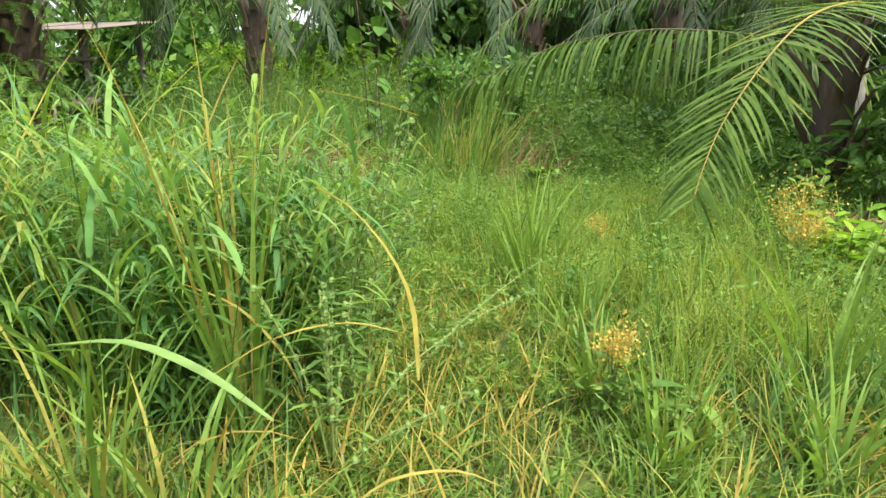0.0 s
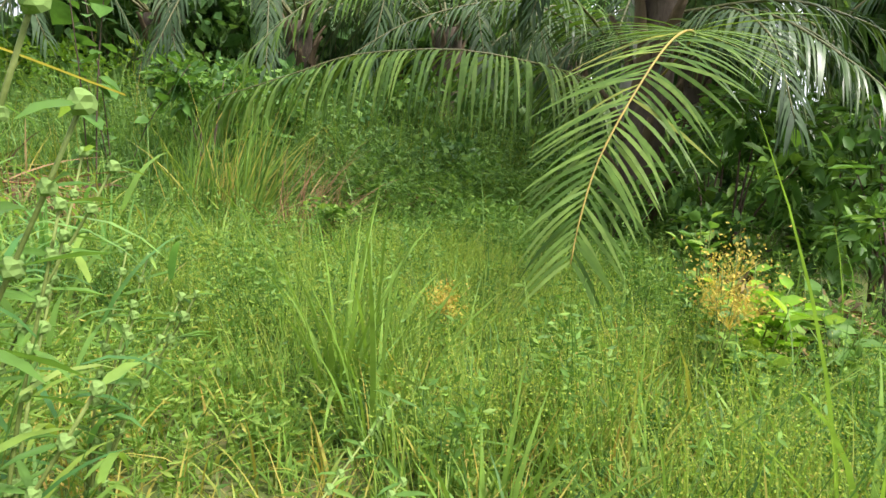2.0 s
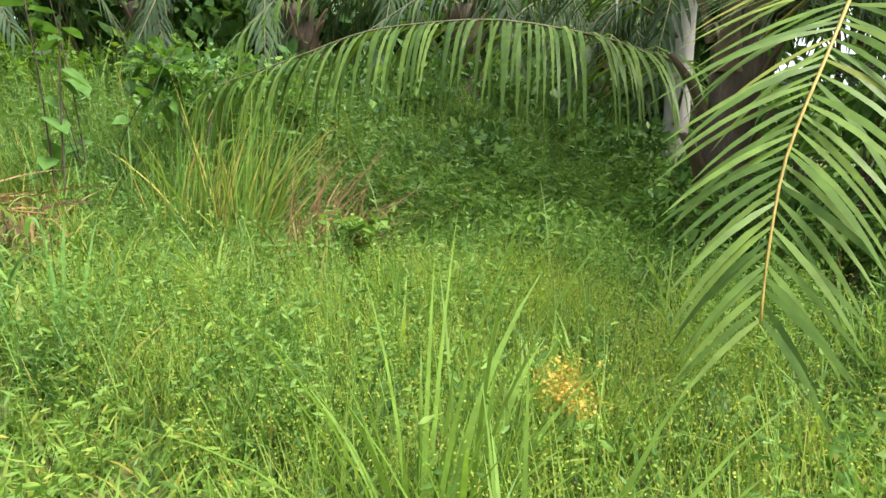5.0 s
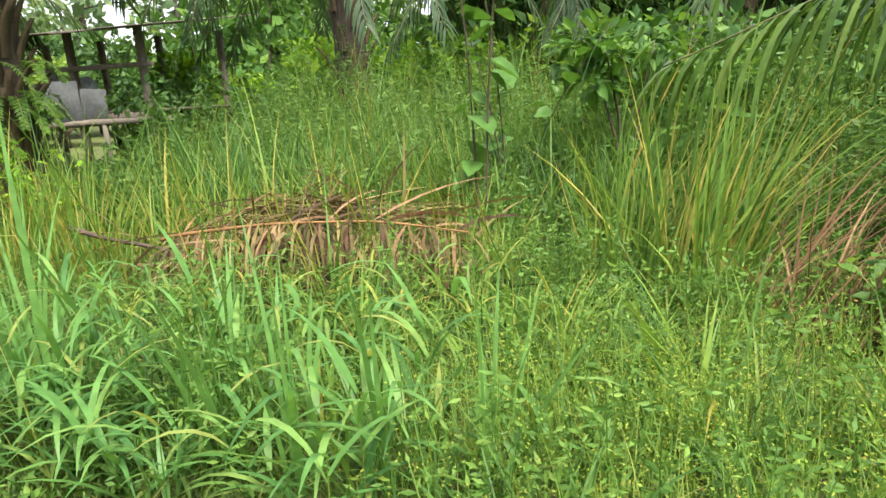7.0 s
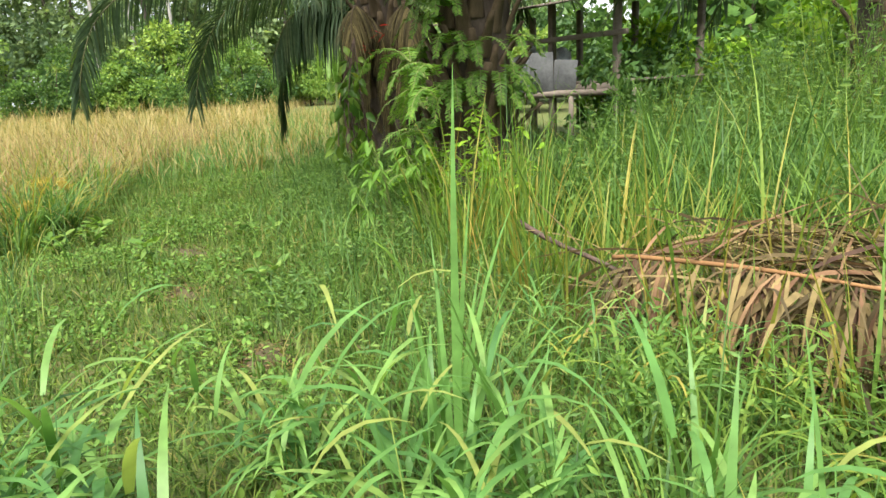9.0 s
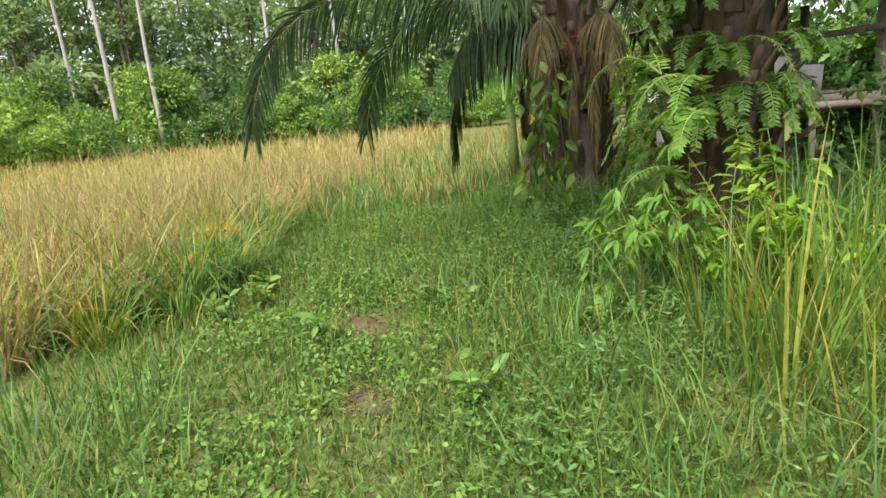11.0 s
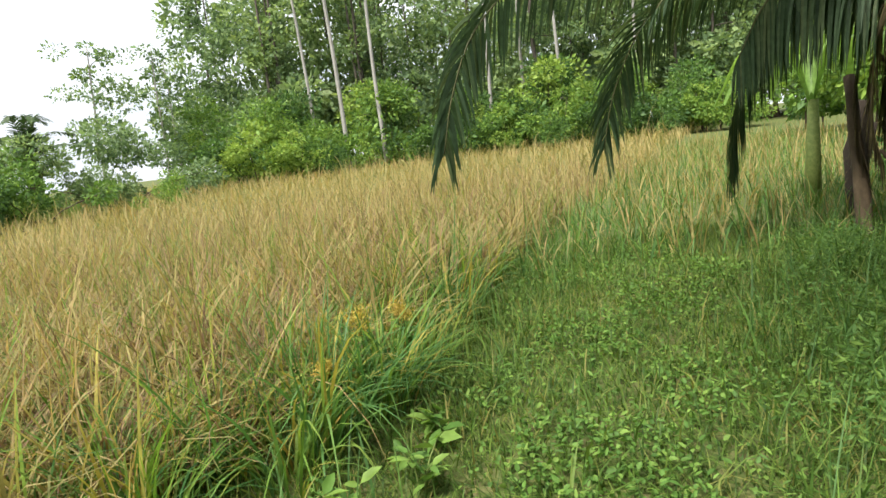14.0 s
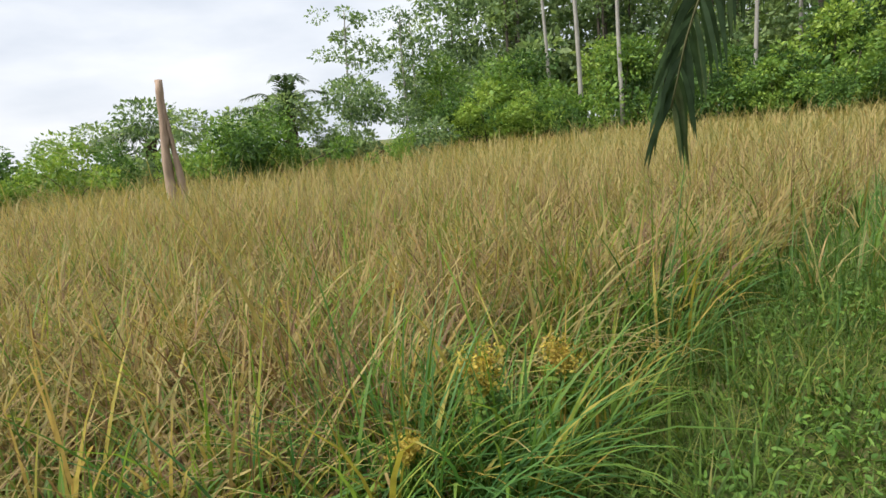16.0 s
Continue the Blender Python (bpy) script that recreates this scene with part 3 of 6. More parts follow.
tagged(piece("ground", (np.stack([GX, GY, gz], -1).reshape(-1, 3), np.stack([gk, gk + len(gy), gk + len(gy) + 1, gk + 1], -1).reshape(-1, 4)), "soil", smooth=True),
       "damp dark soil under grass and weeds", "ground", "", "structure")


def soil_patch(x, y, rx, ry, turn):
    """A low mound of trodden bare earth with a ragged rim."""
    ang = np.linspace(0, 2 * np.pi, 36, endpoint=False)
    v, f = [], []
    for k, r in enumerate((0.05, 0.35, 0.7, 1.0)):
        rr = r * (1 + 0.22 * np.sin(3 * ang + turn) + 0.12 * np.sin(7 * ang + 2 * turn))
        px, py = rx * rr * np.cos(ang), ry * rr * np.sin(ang)
        X, Y = x + px * np.cos(turn) - py * np.sin(turn), y + px * np.sin(turn) + py * np.cos(turn)
        v.append(np.column_stack([X, Y, ground(X, Y) + (0.03 + 0.006 * np.sin(9 * X + 7 * Y)) * (1 - r ** 2) - 0.004 * (r == 1.0)]))
    for k in range(3):
        a = np.arange(36)
        b = (a + 1) % 36
        f.append(np.stack([k * 36 + a, k * 36 + b, (k + 1) * 36 + b, (k + 1) * 36 + a], 1))
    tagged(piece("bare_soil", (np.concatenate(v), np.concatenate(f)), "bare", smooth=True), "trodden bare brown earth on the grass trail", "bare soil", "worn spots of the trail", "structure")


BARE = [(-7.2, 6.95, 0.42, 0.2, 0.4), (-5.9, 6.55, 0.25, 0.14, 0.2), (-4.3, 6.6, 0.2, 0.14, 0.7)]
for spec in BARE:
    soil_patch(*spec)


def off_bare(x, y):
    k = np.ones(np.shape(x))
    for bx, by, rx, ry, t in BARE:
        k = np.minimum(k, np.clip((np.hypot((x - bx) / rx, (y - by) / ry) - 0.4) / 0.8, 0.05, 1))
    return k


# ---- grass: one sheet of each kind ----
def near_trail(x, y):
    return to_line(x, y, TRAIL)


def lawn_keep(x, y):
    k = (1 - in_field(x, y)) * off_bare(x, y)
    return k * np.clip(1.25 - np.hypot(x + 4, y - 6.5) / 22, 0.12, 1)


def short_blades(n, x0, x1, y0, y1, keep, length, width, tilt, bend):
    return blades_at(scatter(n, x0, x1, y0, y1, keep), length, width, tilt, bend, 2, 0.35)


def strip_keep(x, y):
    return lawn_keep(x, y) * np.clip(2.0 - near_trail(x, y) / 1.2, 0, 1)


def clear_keep(x, y):
    return 1 - in_field(x, y)


stuff("lawn_grass", merge([short_blades(135000, -14, -1.2, 4.6, 11, strip_keep, 0.13, 0.009, 0.5, 1.3), short_blades(26000, -3.5, 4.5, 0.9, 9.2, clear_keep, 0.14, 0.008, 0.55, 1.5),
                           short_blades(9000, -1.2, 2.6, 0.8, 3.4, clear_keep, 0.16, 0.009, 0.6, 1.4), short_blades(30000, -13, -3, 6.4, 12, lambda x, y: lawn_keep(x, y) * (near_trail(x, y) > 0.7), 0.2, 0.008, 0.4, 1.0),
                           short_blades(24000, -28, 6, 1, 18, lawn_keep, 0.24, 0.011, 0.4, 1.0)]), "lawn", "short green grass covering the trail and its verges", "grass")

# creeping broad-leaved ground cover along the trail
P = scatter(78000, -14, -1.8, 4.6, 9.5, lambda x, y: (1 - in_field(x, y)) * off_bare(x, y) * np.clip(1.2 - near_trail(x, y) * 0.8, 0, 1) * (0.15 + 0.85 * (wave(x, y, 2.1, 2) > 0.5)))
hd = np.column_stack([rng.normal(0, 1, (len(P), 2)), rng.uniform(0.1, 0.9, len(P))])
stuff("ground_cover", leaves(P + np.column_stack([rng.normal(0, 0.03, (len(P), 2)), rng.uniform(0.03, 0.13, len(P))]), hd, rng.uniform(0.022, 0.06, len(P)), rng.uniform(0.011, 0.028, len(P))),
      "weed", "low broad-leaved weeds creeping over the trail", "weeds")

# soft small-leaved weeds that fill the clearing and the shady verge
def small_weeds(n, x0, x1, y0, y1, keep, top, lo, hi):
    p = scatter(n, x0, x1, y0, y1, keep)
    p[:, 2] += rng.uniform(0.03, 1, len(p)) ** 1.0 * top * (0.5 + wave(p[:, 0], p[:, 1], 2.7, 1))
    h = np.column_stack([rng.normal(0, 1, (len(p), 2)), rng.uniform(-0.1, 0.9, len(p))])
    ln = rng.uniform(lo, hi, len(p))
    return flakes(p, h, ln, ln * 0.28)


stuff("small_weeds", merge([small_weeds(18000, -2.6, 4.2, 1.2, 9.2, lambda x, y: np.clip(1.6 * wave(x, y, 2.3, 5) - 0.3, 0.05, 1), 0.3, 0.02, 0.06),
                            small_weeds(44000, -12.5, -5, 7.2, 10.8, lambda x, y: (1 - in_field(x, y)) * np.clip(near_trail(x, y) - 0.6, 0, 1), 0.3, 0.02, 0.055),
                            small_weeds(26000, -5.5, 0.5, 6.8, 9.2, lambda x, y: 0.3 + 0.7 * (wave(x, y, 1.9, 2) > 0.5), 0.28, 0.02, 0.06)]), "damp", "soft small-leaved green weeds filling the grass", "weeds")
LIT = np.concatenate([np.column_stack([rng.normal(bx, rx * 0.8, 260), rng.normal(by, ry * 0.9, 260)]) for bx, by, rx, ry, t in BARE])
LIT = np.column_stack([LIT, ground(LIT[:, 0], LIT[:, 1]) + 0.022])
stuff("leaf_litter", flakes(LIT, np.column_stack([rng.normal(0, 1, (len(LIT), 2)), rng.normal(0.05, 0.12, len(LIT))]), rng.uniform(0.02, 0.07, len(LIT)), rng.uniform(0.006, 0.02, len(LIT))), "deadj", "dry brown leaf litter on the bare earth", "litter")

# feathery bright grass in the clearing
def fine_keep(x, y):
    m = 1.6 * np.exp(-(((x - 1.6) / 1.0) ** 2 + ((y - 4.0) / 1.2) ** 2)) + 0.8 * np.exp(-(((x - 1.1) / 1.6) ** 2 + ((y - 6.3) / 1.3) ** 2)) + 0.35 * np.exp(-(((x + 0.9) / 1.4) ** 2 + ((y - 7.2) / 0.9) ** 2))
    return np.clip(m * 1.5 - 0.25, 0.03, 1) * np.clip(2.2 * wave(x, y, 3.1, 4) - 0.45, 0.1, 1) * (near_trail(x, y) > 0.35)


MOUND = scatter(1900, -2.2, 4.4, 2.2, 8.8, fine_keep)
NB = 58
high = np.repeat(rng.uniform(0.2, 0.6, len(MOUND)), NB)
rad = np.repeat(rng.uniform(0.07, 0.15, len(MOUND)), NB)
P = np.repeat(MOUND, NB, 0) + np.column_stack([rng.normal(0, 1, (len(high), 2)) * rad[:, None], np.zeros(len(high))])
hgt = high * rng.uniform(0.7, 1.1, len(P))
stalk = ribbons(P, rng.uniform(0, 2 * np.pi, len(P)), hgt, np.full(len(P), 0.0045), np.abs(rng.normal(0, 0.22, len(P))), np.full(len(P), 0.45), 3)
stuff("feathery_grass", stalk, "fine", "bright yellow-green feathery grass in seed", "grass")
tip = stalk[0].reshape(len(P), 4, 2, 3)[:, 3].mean(1)
K = 6
tp = np.repeat(tip, K, 0) + np.column_stack([rng.normal(0, 0.03, (len(P) * K, 2)), rng.uniform(-0.13, 0.03, len(P) * K)])
hd = np.column_stack([rng.normal(0, 1, (len(tp), 2)), rng.uniform(-0.1, 1.0, len(tp))])
stuff("grass_panicles", flakes(tp, hd, rng.uniform(0.007, 0.016, len(tp)), rng.uniform(0.004, 0.008, len(tp))), "panicle", "loose yellow-green seed panicles of feathery grass", "grass")

# mid-high green grass through the clearing and the verge before the palms
def mid_keep(x, y):
    k = (1 - in_field(x, y)) * np.clip((near_trail(x, y) - 0.55) / 0.6, 0, 1)
    k = k * np.where(x < -6.5, np.where(y > 7.4, 0.85, 0.3), 1)
    k = k * np.where((x > -2.5) & (y < 9), np.clip(2.6 * wave(x, y, 3.3, 3) - 0.8, 0.04, 1), 1)
    return k * (0.45 + 0.55 * wave(x, y, 0.9, 1))


P = scatter(52000, -16, 7, 1.5, 15, mid_keep)
stuff("meadow_grass", blades_at(P, 0.42, 0.009, 0.22, 0.9, 4, 0.35), "meadow", "knee-high green grass among the palms", "grass")

P = scatter(16000, -6.2, 0.2, 9.6, 15.5, lambda x, y: 0.4 + 0.6 * wave(x, y, 0.7, 3))
P4 = scatter(15000, -34, -12, 7, 24, lambda x, y: (1 - in_field(x, y)) * (to_line(x, y, FIELD_EDGE) < 9))
stuff("tall_meadow_grass", merge([blades_at(P, 0.85, 0.014, 0.2, 0.8, 4, 0.3), blades_at(P4[::2], 0.5, 0.02, 0.25, 0.8, 4, 0.3)]), "meadow", "waist-high green grass and weeds behind the dead fronds", "grass")

stuff("dry_verge_grass", blades_at(P4[1::2], 0.6, 0.018, 0.25, 0.9, 4, 0.3), "rice", "straw-coloured grass along the far verge of the field", "field grass")

# ---- tufts of tall grass, one thing each ----
def tuft(name, x, y, n, length, width, tilt, bend, material, label, group, radius=0.12, segs=5, spread=0.25, lean=None, dry=0.0, twist=0.4, single=False):
    """A clump of blades out of one root, with some dry ones among them."""
    ob = thing(name, label, "grass", group, "", (x, y, float(ground(x, y))))
    r = radius * np.sqrt(rng.random(n))
    a = rng.uniform(0, 2 * np.pi, n)
    base = np.column_stack([r * np.cos(a), r * np.sin(a), np.full(n, -0.02)])
    if lean is not None:
        a = np.where(rng.random(n) < 0.75, lean + rng.normal(0, 0.5, n), a)
    v, f = blades_at(base, length, width, tilt, bend, segs, spread, twist, a)
    cut = int(n * (1 - dry))
    k = (segs + 1) * 2
    if single:
        for i in range(n):
            piece("blade", (v[i * k:(i + 1) * k], f[:segs]), material if i < cut else "straw", ob)
        return ob
    tagged(piece("grass_mass", (v[:cut * k], f[:cut * segs]), material, ob), kind="stuff")
    if dry:
        tagged(piece("dry_grass_mass", (v[cut * k:], f[cut * segs:] - cut * k), "straw", ob, "withered straw-coloured blades"), kind="stuff")
    return ob


def leafy_grass(x, y, stems, height, leaf, width, material, label, group, radius=0.15, per=7):
    """A lush clump: upright stems that carry long arching leaf blades up their length."""
    ob = thing("leafy_grass_clump", label, "grass", group, "", (x, y, float(ground(x, y))))
    a, r = rng.uniform(0, 2 * np.pi, stems), radius * np.sqrt(rng.random(stems))
    base = np.column_stack([r * np.cos(a), r * np.sin(a), np.full(stems, -0.02)])
    h = height * rng.uniform(0.65, 1.08, stems)
    v, f = ribbons(base, a, h, np.full(stems, 0.006), np.abs(rng.normal(0, 0.12, stems)), np.full(stems, 0.35), 6, "strip")
    tagged(piece("stem_mass", (v, f), material, ob), kind="stuff")
    c = v.reshape(stems, 7, 2, 3).mean(2)
    u = np.tile(np.linspace(1.2, 6, per), stems) + rng.uniform(-0.3, 0.0, stems * per)
    s = np.repeat(np.arange(stems), per)
    k = np.clip(u.astype(int), 0, 5)
    p = c[s, k] + (c[s, k + 1] - c[s, k]) * (u - k)[:, None]
    b = rng.uniform(0, 2 * np.pi, len(p))
    hd = np.column_stack([np.cos(b), np.sin(b), rng.uniform(0.7, 2.8, len(p))])
    lv = drape(p, hd, leaf * rng.uniform(0.6, 1.2, len(p)), width * rng.uniform(0.7, 1.2, len(p)), rng.uniform(0.9, 2.2, len(p)), np.column_stack([-np.sin(b), np.cos(b), 0 * b]), 5, "blade")
    tagged(piece("leaf_mass", lv, material, ob), kind="stuff")
    return ob


# beside the start: tall lush clumps
for k in range(56):
    x, y = rng.uniform(-3.8, -0.75), rng.uniform(2.5, 4.15)
    leafy_grass(x, y, 17, rng.uniform(1.05, 1.45), 0.38, 0.022, "lush" if k % 2 else "broad", "tall lush green grass clump with arching leaf blades", "tall grass by the trail", 0.22)
for k in range(10):
    leafy_grass(rng.uniform(-1.2, -0.8), rng.uniform(3.1, 4.0), 10, rng.uniform(0.5, 0.8), 0.3, 0.018, "lush", "lush green grass clump with arching leaf blades", "tall grass by the trail", 0.2)
for x, y, n, ln in ((-1.35, 2.6, 40, 1.2), (-1.7, 3.3, 50, 1.3), (-1.0, 3.2, 50, 0.85), (-1.25, 3.7, 50, 1.2), (-2.2, 2.7, 60, 1.4), (-2.6, 3.9, 60, 1.35), (-0.75, 1.9, 26, 0.6), (-1.1, 2.0, 34, 0.75), (-1.5, 1.8, 30, 0.8)):
    tuft("tall_grass_clump", x, y, n, ln, 0.016, 0.22, 0.9, "tall", "tall green grass clump with some yellowed blades", "tall grass by the trail", 0.2, 6, 0.3, None, 0.12)
tuft("yellowed_grass_clump", -0.74, 2.52, 12, 1.5, 0.016, 0.07, 0.28, "straw", "tall yellowed grass stems standing upright", "tall grass by the trail", 0.09, 6, 0.2, single=True)
tuft("yellowed_grass_clump", -0.7, 2.45, 26, 1.3, 0.02, 0.1, 0.45, "lush", "tall yellow-green grass stems standing upright", "tall grass by the trail", 0.12, 6, 0.2, single=True)
for x, y, n, ln in ((0.66, 4.05, 16, 0.75), (0.62, 4.55, 34, 0.8), (0.8, 4.7, 24, 0.7), (1.62, 2.55, 8, 0.95), (1.76, 2.75, 7, 0.95), (1.9, 2.98, 7, 0.9), (0.8, 3.3, 22, 0.5), (0.78, 2.8, 22, 0.42), (0.95, 2.35, 24, 0.4), (1.5, 2.2, 36, 0.45)):
    tuft("reedy_grass_clump", x, y, n, ln, 0.019, 0.16, 0.6, "tall", "slender upright green grass clump", "reedy clumps in the clearing", 0.1, 6, 0.25, single=True)
# the tuft that has fallen over, green above and rust-brown below
tuft("fallen_grass_tuft", 0.3, 8.4, 170, 1.25, 0.017, 0.32, 0.5, "tall", "leaning pale green grass tuft", "fallen tufts", 0.28, 5, 0.25, 0.5, 0.15)
tuft("fallen_grass_tuft", -0.05, 8.7, 110, 1.1, 0.016, 0.25, 0.4, "tall", "leaning pale green grass tuft", "fallen tufts", 0.25, 5, 0.25, 0.7, 0.1)
tuft("rust_grass_tuft", 0.8, 8.05, 170, 0.85, 0.011, 0.5, 0.9, "rust", "withered rust-brown grass tuft lying over", "fallen tufts", 0.4, 5, 0.3, 0.3)
# broad-bladed grass before the dead frond
for k in range(25):
    x, y = -0.5 - 2.7 * rng.random() ** 0.8, 6.22 + 0.8 * rng.random() ** 1.7
    leafy_grass(x, y, int(rng.uniform(3, 7)), rng.uniform(0.35, 0.85), 0.34, 0.024, "broad", "lush broad-bladed pale green grass clump", "broad grass beside the trail", 0.12, 5)
for x, y in ((-1.95, 5.2), (-2.3, 5.25), (-2.6, 4.9), (-2.0, 4.7), (-2.9, 5.25), (-3.4, 5.2), (-1.6, 4.9), (-2.75, 5.5), (-3.2, 5.55)):
    leafy_grass(x, y, 8, rng.uniform(0.5, 0.75), 0.42, 0.028, "broad", "lush broad-bladed pale green grass clump", "broad grass beside the trail", 0.14, 6)
# upright bright grass between the dead frond and the palm
for k in range(16):
    tuft("reedy_grass_clump", rng.uniform(-5.2, -3.5), rng.uniform(8.1, 9.4), 30, 0.85, 0.013, 0.14, 0.4, "tall", "slender upright green grass clump", "grass before the palm", 0.18, 5, 0.25, None, 0.12)
for k in range(12):
    tuft("reedy_grass_clump", rng.uniform(-3.4, 0.2), rng.uniform(8.7, 10.3), 26, 0.8, 0.012, 0.16, 0.5, "tall", "slender upright green grass clump", "grass behind the dead frond", 0.18, 5, 0.25, None, 0.06)

# ---- the field of dry grass ----
def field_keep(x, y):
    d = np.hypot(x + 6, y - 6.5)
    return in_field(x, y) * np.clip(6.5 / np.maximum(d, 3.0), 0.07, 1) ** 1.6


P = scatter(760000, -62, -4, -45, 30, field_keep)
P = P + np.column_stack([0.12 * np.sin(9 * P[:, 1] + 4 * P[:, 0]), 0.12 * np.sin(8 * P[:, 0] - 5 * P[:, 1]), 0 * P[:, 0]])
d = np.hypot(P[:, 0] + 6, P[:, 1] - 6.5)
thick = (d > 8) | (rng.random(len(P)) < np.clip(2.4 * wave(P[:, 0], P[:, 1], 4.3, 2) - 0.9, 0.04, 0.5))
P, d = P[thick], d[thick]
near = d < 8
wide = np.clip(d / 9, 1, 5)
stuff("dry_field_grass", merge([blades_at(P[near], 0.86, 0.012, 0.32, 1.45, 5, 0.24, 0.5), blades_at(P[near][::4], 0.6, 0.012, 0.75, 1.0, 5, 0.3, 0.5), blades_at(P[~near], 0.88, 0.0095 * wide[~near], 0.22, 1.2, 3, 0.27)]), "rice", "field of tall ripe straw-yellow grass", "field grass")
P2 = P[(d < 20) & (rng.random(len(P)) < 0.6)]
stuff("field_stems", blades_at(P2, 0.72, 0.009, 0.2, 0.5, 3, 0.22), "ricestem", "brown stems at the foot of the field grass", "field grass")
P3 = P[(d < 12) & (rng.random(len(P)) < 0.26)]
stuff("field_green_blades", blades_at(P3, 0.66, 0.011, 0.35, 1.2, 5, 0.3, 0.5), "ricegreen", "green blades among the dry field grass", "field grass")
for k in range(44):
    u = rng.uniform(0.15, 1)
    ex, ey = np.interp(u, [0, 0.35, 0.6, 0.8, 1], [-7.5, -8.7, -9.4, -10.8, -13.0]), np.interp(u, [0, 0.35, 0.6, 0.8, 1], [4.2, 5.1, 5.7, 6.2, 7.2])
    a, b = rng.uniform(0.0, 0.9), rng.uniform(0.0, 1.0)
    tuft("field_tussock", ex + 0.15 - 0.5 * a, ey + 0.45 - 0.8 * b, int(rng.uniform(30, 64)), rng.uniform(0.5, 0.72), 0.014, 0.26, 1.1, "ricegreen" if rng.random() < 0.6 else "tall", "blue-green grass tussock at the edge of the dry field", "edge tussocks", 0.15, 6, 0.22, None, 0.2)


def clumps(centres, per, length, width, tilt, bend, radius=0.07):
    """Many small tussocks: the blades of one share its height and lean."""
    m = len(centres)
    b = np.repeat(centres, per, 0) + np.column_stack([rng.normal(0, radius, (m * per, 2)), np.zeros(m * per)])
    tall = np.repeat(rng.uniform(0.68, 1.18, m), per) * rng.uniform(0.6, 1.1, m * per) * length
    az = np.where(rng.random(m * per) < 0.6, np.repeat(rng.uniform(0, 2 * np.pi, m), per) + rng.normal(0, 0.6, m * per), rng.uniform(0, 2 * np.pi, m * per))
    return ribbons(b, az, tall, width * np.exp(rng.normal(0, 0.3, m * per)), np.abs(rng.normal(0, tilt, m * per)), np.abs(rng.normal(bend, bend * 0.5, m * per)), 4, "blade", 0.6)


Q = scatter(9500, -17, -5, -3, 9, lambda x, y: in_field(x, y) * np.clip(5.0 / np.maximum(np.hypot(x + 6.5, y - 6), 2.5), 0, 1) ** 1.4)
pick = rng.random(len(Q))
stuff("field_tussocks_dry", clumps(Q[pick < 0.42], 16, 1.05, 0.014, 0.2, 1.5), "rice", "arching straw-yellow tussocks along the front of the field", "field grass")
stuff("field_tussocks_brown", clumps(Q[pick > 0.68], 14, 0.9, 0.012, 0.22, 1.2), "ricestem", "withered red-brown tussocks along the front of the field", "field grass")
stuff("field_tussocks_green", clumps(Q[(pick > 0.42) & (pick < 0.68)], 12, 0.95, 0.015, 0.25, 1.3), "tall", "yellow-green tussocks along the front of the field", "field grass")

# ---- palms ----
def frond(parent, points, leaf, fall, material="palmshade", rachis="rachisdark", count=70, single=False, radius=0.018, width=0.03, spread=(1.15, 0.6), bare=0.12, hang=0.0, name="frond", segs=5, flat=None):
    """A feather frond along the points from its foot to its tip: a tapering rachis and leaflets down both sides."""
    line = smooth_path(points, 26)
    arc = np.concatenate([[0], np.cumsum(np.linalg.norm(np.diff(line, axis=0), axis=1))])
    arc /= arc[-1]
    stem = piece(name, tube(line, radius * (1 - 0.85 * arc) + 0.0025, 6), rachis, parent, smooth=True)
    u = np.repeat(np.linspace(bare, 0.995, count), 2) + rng.normal(0, 0.15 / count, count * 2)
    u = np.clip(u, 0, 1)
    sign = np.tile([1.0, -1.0], count)
    base = np.stack([np.interp(u, arc, line[:, k]) for k in range(3)], 1)
    tan = unit(np.stack([np.interp(u, arc, np.gradient(line[:, k])) for k in range(3)], 1))
    chord = (line[-1] - line[0]) * [1, 1, 0]
    side = unit(np.cross(tan, Z[None]) + 0.7 * np.cross(unit(chord), Z)[None])
    if flat is not None:
        side = unit(np.tile(np.array(flat, float), (len(u), 1)) - tan * (tan @ np.array(flat, float))[:, None])
    nrm = np.cross(side, tan)
    ang = spread[0] + (spread[1] - spread[0]) * u + rng.normal(0, 0.07, len(u))
    hd = tan * np.cos(ang)[:, None] + side * (sign * np.sin(ang))[:, None] + nrm * rng.normal(0.12, 0.14, len(u))[:, None] - Z * hang
    across = np.cross(nrm, unit(hd)) + rng.normal(0, 0.15, hd.shape)
    ln = leaf * np.clip(np.minimum(0.45 + 2.6 * u, 1.42 - 0.95 * u), 0.25, 1) * np.exp(rng.normal(0, 0.07, len(u)))
    v, f = drape(base, hd, ln, width * np.exp(rng.normal(0, 0.12, len(u))), fall * np.exp(rng.normal(0, 0.25, len(u))), across, segs)
    if single:
        k = (segs + 1) * 2
        for i in range(len(u)):
            piece("leaflet", (v[i * k:(i + 1) * k], f[:segs]), material, stem)
    else:
        tagged(piece("leaf_mass", (v, f), material, stem), kind="stuff")
    return stem


